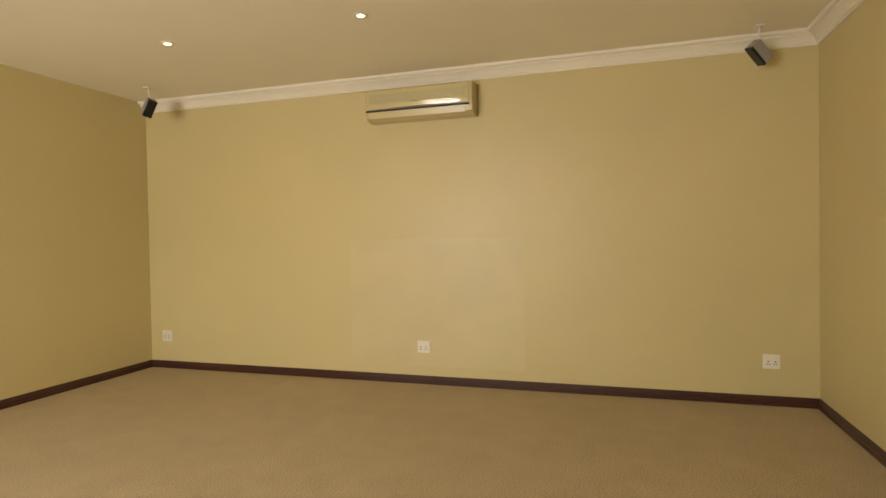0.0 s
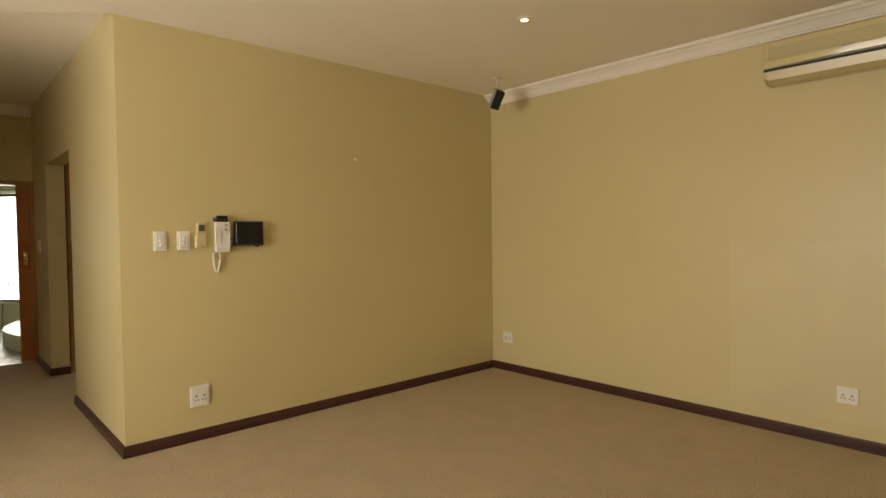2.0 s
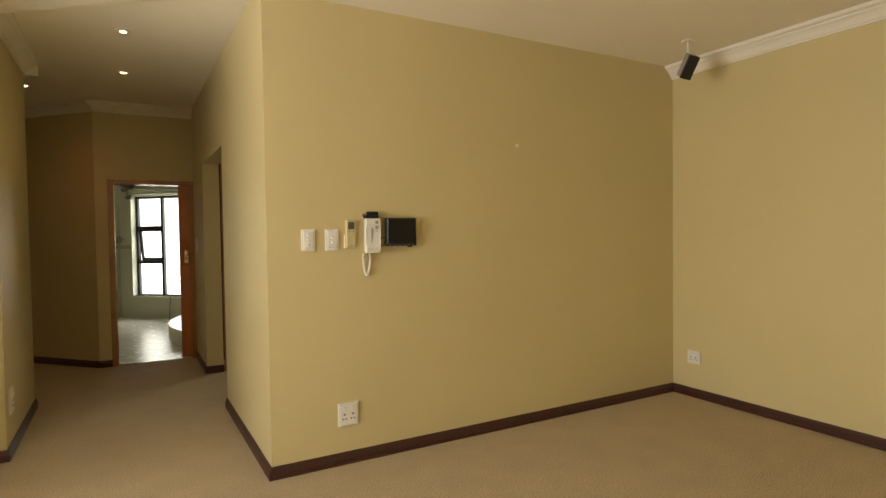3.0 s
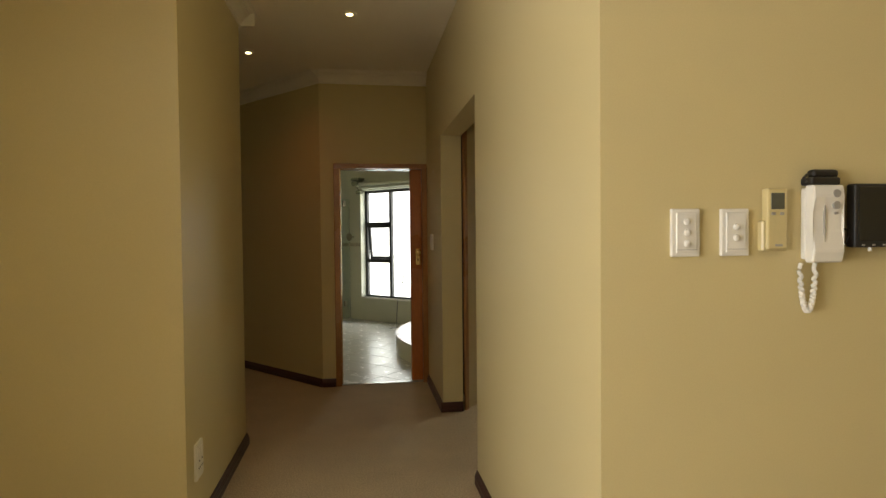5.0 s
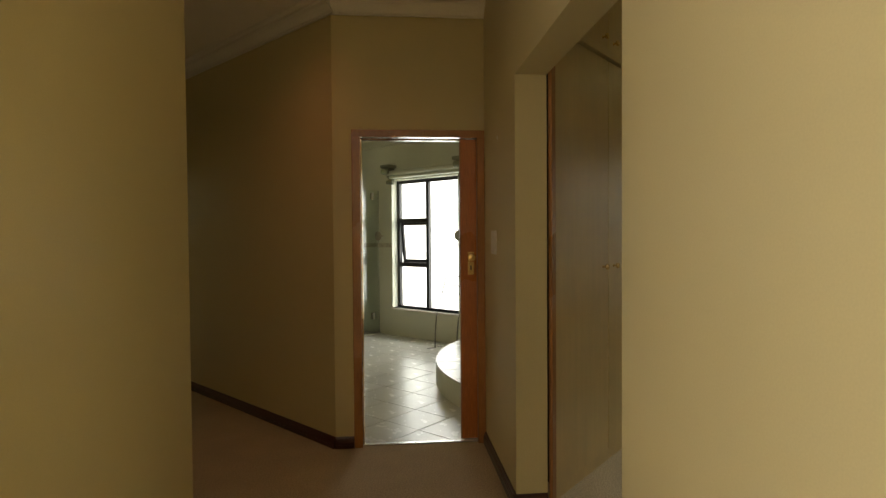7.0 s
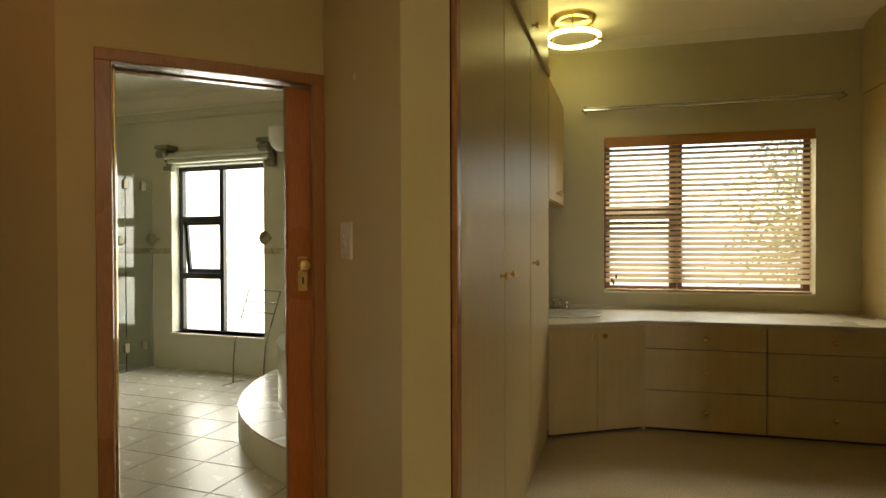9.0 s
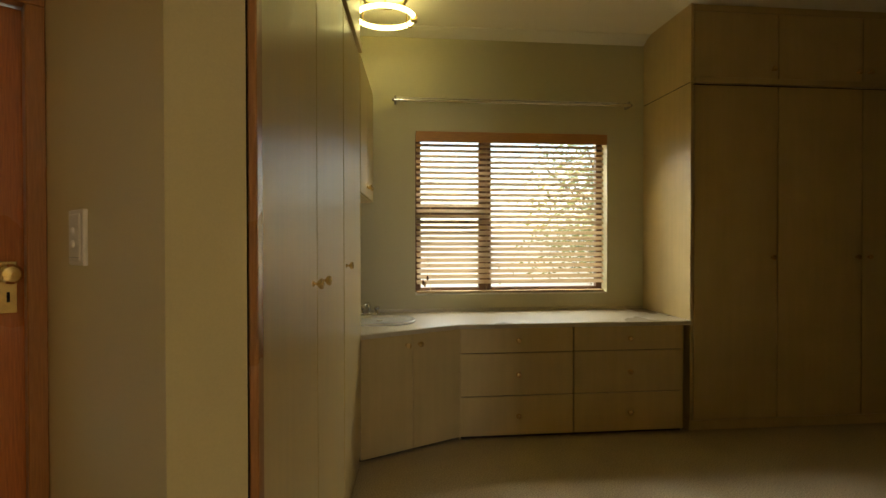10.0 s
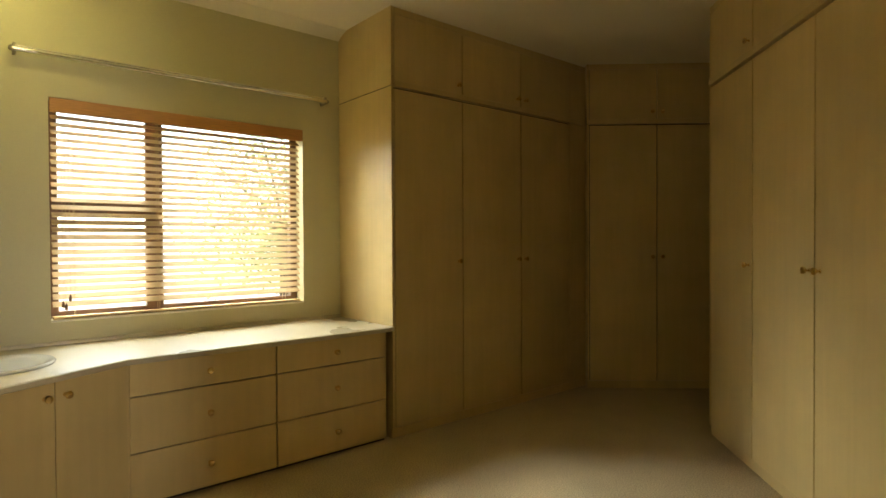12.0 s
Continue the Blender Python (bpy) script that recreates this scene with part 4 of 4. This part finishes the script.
for x in (-0.235, 0.165):
    part("leg", tube([(x, 0, 0.008), (x + 0.005, 0, 0.2), (x + 0.03, 0, 0.4), (x + 0.105, 0, 0.6), (x + 0.165, 0, 0.75), (x + 0.222, 0, 0.9)], 0.0065, 8), IRON, ts, "", None, True)
    part("foot_bar", tube([(x, -0.12, 0.008), (x, 0.12, 0.008)], 0.006, 8), IRON, ts)
for z, dx in ((0.895, 0.22), (0.785, 0.178), (0.69, 0.141)):
    part("rail", tube([(-0.235 + dx, 0, z), (0.165 + dx, 0, z)], 0.006, 8), IRON, ts)

# ---- tiled room past the passage ----
structure("wall_tiled_room", box(-6, -1.2, 8.7, 8.85, 0, H), BTILE, "white tiled wall of the far room", "wall")
k = thing("vanity_counter", "brown vanity cupboard with a pale top", "vanity", "", pose(-4.9, 7.9, 0))
part("cupboard", box(0, 2.2, 0.04, 0.78, 0, 0.82, 0.004), DOORW, k)
part("top", box(-0.02, 2.22, 0, 0.79, 0.82, 0.86, 0.006), PORC, k)
part("basin", lathe([(0.2, 0.0), (0.21, 0.03), (0.19, 0.035), (0.15, 0.02), (0.02, 0.015)], 28, m=Matrix.Translation((1.2, 0.4, 0.86))), PORC, k, "", None, True)
part("tap", tube([(1.2, 0.65, 0.86), (1.2, 0.65, 1.0), (1.2, 0.56, 1.02)], 0.012, 8), CHROME, k, "", None, True)
w = thing("window_far_room", "small dark-framed window in the tiled room", "window", "", None, "structure")
part("window_frame", box(-5.2, -4.2, 8.67, 8.7, 1.35, 2.2), WINF, w)
# solid wall behind: this pane glows by itself to brighten the tiled room
part("pane", box(-5.15, -4.25, 8.66, 8.672, 1.4, 2.15), material("glowing_frosted_pane", (0.8, 0.85, 0.85), 0.5, bump=0, emit=((0.95, 1, 1), 2.6)), w, "frosted pane that glows in place of daylight")

structure("floor_tiled_room", box(-6, -2.5, 6.17, 8.7, 0.0005, 0.006), FTILE, "pale glazed floor tiles of the far room", "floor")

# ---- garden outside the dressing room ----
structure("garden_wall", box(-9, 9, 12.5, 12.7, -0.2, 1.55), PLASTER, "cream plastered garden wall", "wall", DR)


def tree(m, height, spread, seed):
    rng = random.Random(seed)
    t = thing("garden_tree", "leafy green garden tree behind the house", "tree", "garden trees", m)
    bm = tube([(0, 0, -0.15), (0.05, 0.02, height * 0.25), (-0.04, 0.05, height * 0.5)], 0.11, 10)
    for i in range(7):
        a = i * 0.9 + rng.random()
        r = spread * (0.5 + 0.4 * rng.random())
        tube([(0, 0.02, height * (0.25 + 0.03 * i)), (r * 0.4 * math.cos(a), r * 0.4 * math.sin(a), height * (0.45 + 0.04 * i)), (r * math.cos(a), r * math.sin(a), height * (0.55 + 0.06 * i))], 0.016, 6, bm=bm)
    part("trunk", bm, BARK, t)
    verts, faces = [], []
    for c in range(62):
        a, e, q = rng.random() * 6.283, rng.random(), rng.random() ** 0.5
        cx, cy, cz = spread * q * math.cos(a), spread * q * math.sin(a), height * (0.28 + 0.72 * e)
        for l in range(60):
            p = Vector((cx + rng.gauss(0, 0.33), cy + rng.gauss(0, 0.33), cz + rng.gauss(0, 0.27)))
            d = Vector((rng.gauss(0, 1), rng.gauss(0, 1), rng.gauss(0, 0.6))).normalized()
            s = d.orthogonal().normalized() * 0.022
            ln = 0.07 + 0.05 * rng.random()
            k = len(verts)
            verts += [p, p + d * ln * 0.5 + s, p + d * ln, p + d * ln * 0.5 - s]
            faces.append((k, k + 1, k + 2, k + 3))
    me = bpy.data.meshes.new("crown")
    me.from_pydata(verts, [], faces)
    me.materials.append(LEAF)
    o = new("crown", me)
    o.parent = t
    return t


tree(DR @ pose(2.1, 9.8, -0.1), 3.6, 1.2, 3)
tree(DR @ pose(3.1, 11.6, -0.1), 3.4, 1.2, 5)
tree(DR @ pose(4.2, 10.6, -0.1), 4.4, 1.7, 8)

# ---- bathroom floor tiles ----
def clip(poly, inside):
    out = []
    for i, p in enumerate(poly):
        q = poly[(i + 1) % len(poly)]
        a, b = inside(p), inside(q)
        if a >= 0:
            out.append(p)
        if (a >= 0) != (b >= 0):
            f = a / (a - b)
            out.append((p[0] + f * (q[0] - p[0]), p[1] + f * (q[1] - p[1])))
    return out


TS, JOINT = 0.335, 0.006
bed = [(-7.15, 2.2), (-7.15, BN), (-2.8, BN), (-2.8, 2.2)]
edge = lambda p: 0.7071 * (p[1] - p[0]) - (YD + 0.05)
floor_tiles = structure("floor_bathroom", prism(clip(bed, edge), 0.0005, 0.003), GROUT, "cream glazed tiles laid with dark joints", "floor", BA)
whole = None
for i in range(14):
    for j in range(10):
        x0, y0 = -7.235 + i * TS, 1.935 + j * TS
        quad = [(x0 + JOINT / 2, y0 + JOINT / 2), (x0 + TS - JOINT / 2, y0 + JOINT / 2), (x0 + TS - JOINT / 2, y0 + TS - JOINT / 2), (x0 + JOINT / 2, y0 + TS - JOINT / 2)]
        cut = clip(clip(clip(quad, edge), lambda p: BN - p[1]), lambda p: p[1] - 2.19)
        if len(cut) < 3:
            continue
        if cut == quad:
            if whole is None:
                whole = finish("tile", box(0, TS - JOINT, 0, TS - JOINT, 0, 0.004, 0.0012), FTILE)
            o = new("tile", whole)
            o.parent = floor_tiles
            o.matrix_basis = pose(x0, y0, 0.0025 + 0.0004 * noise.noise((i * 1.7, j * 2.3, 0)))
        else:
            part("tile", prism(cut, 0.0025, 0.0065), FTILE, floor_tiles)
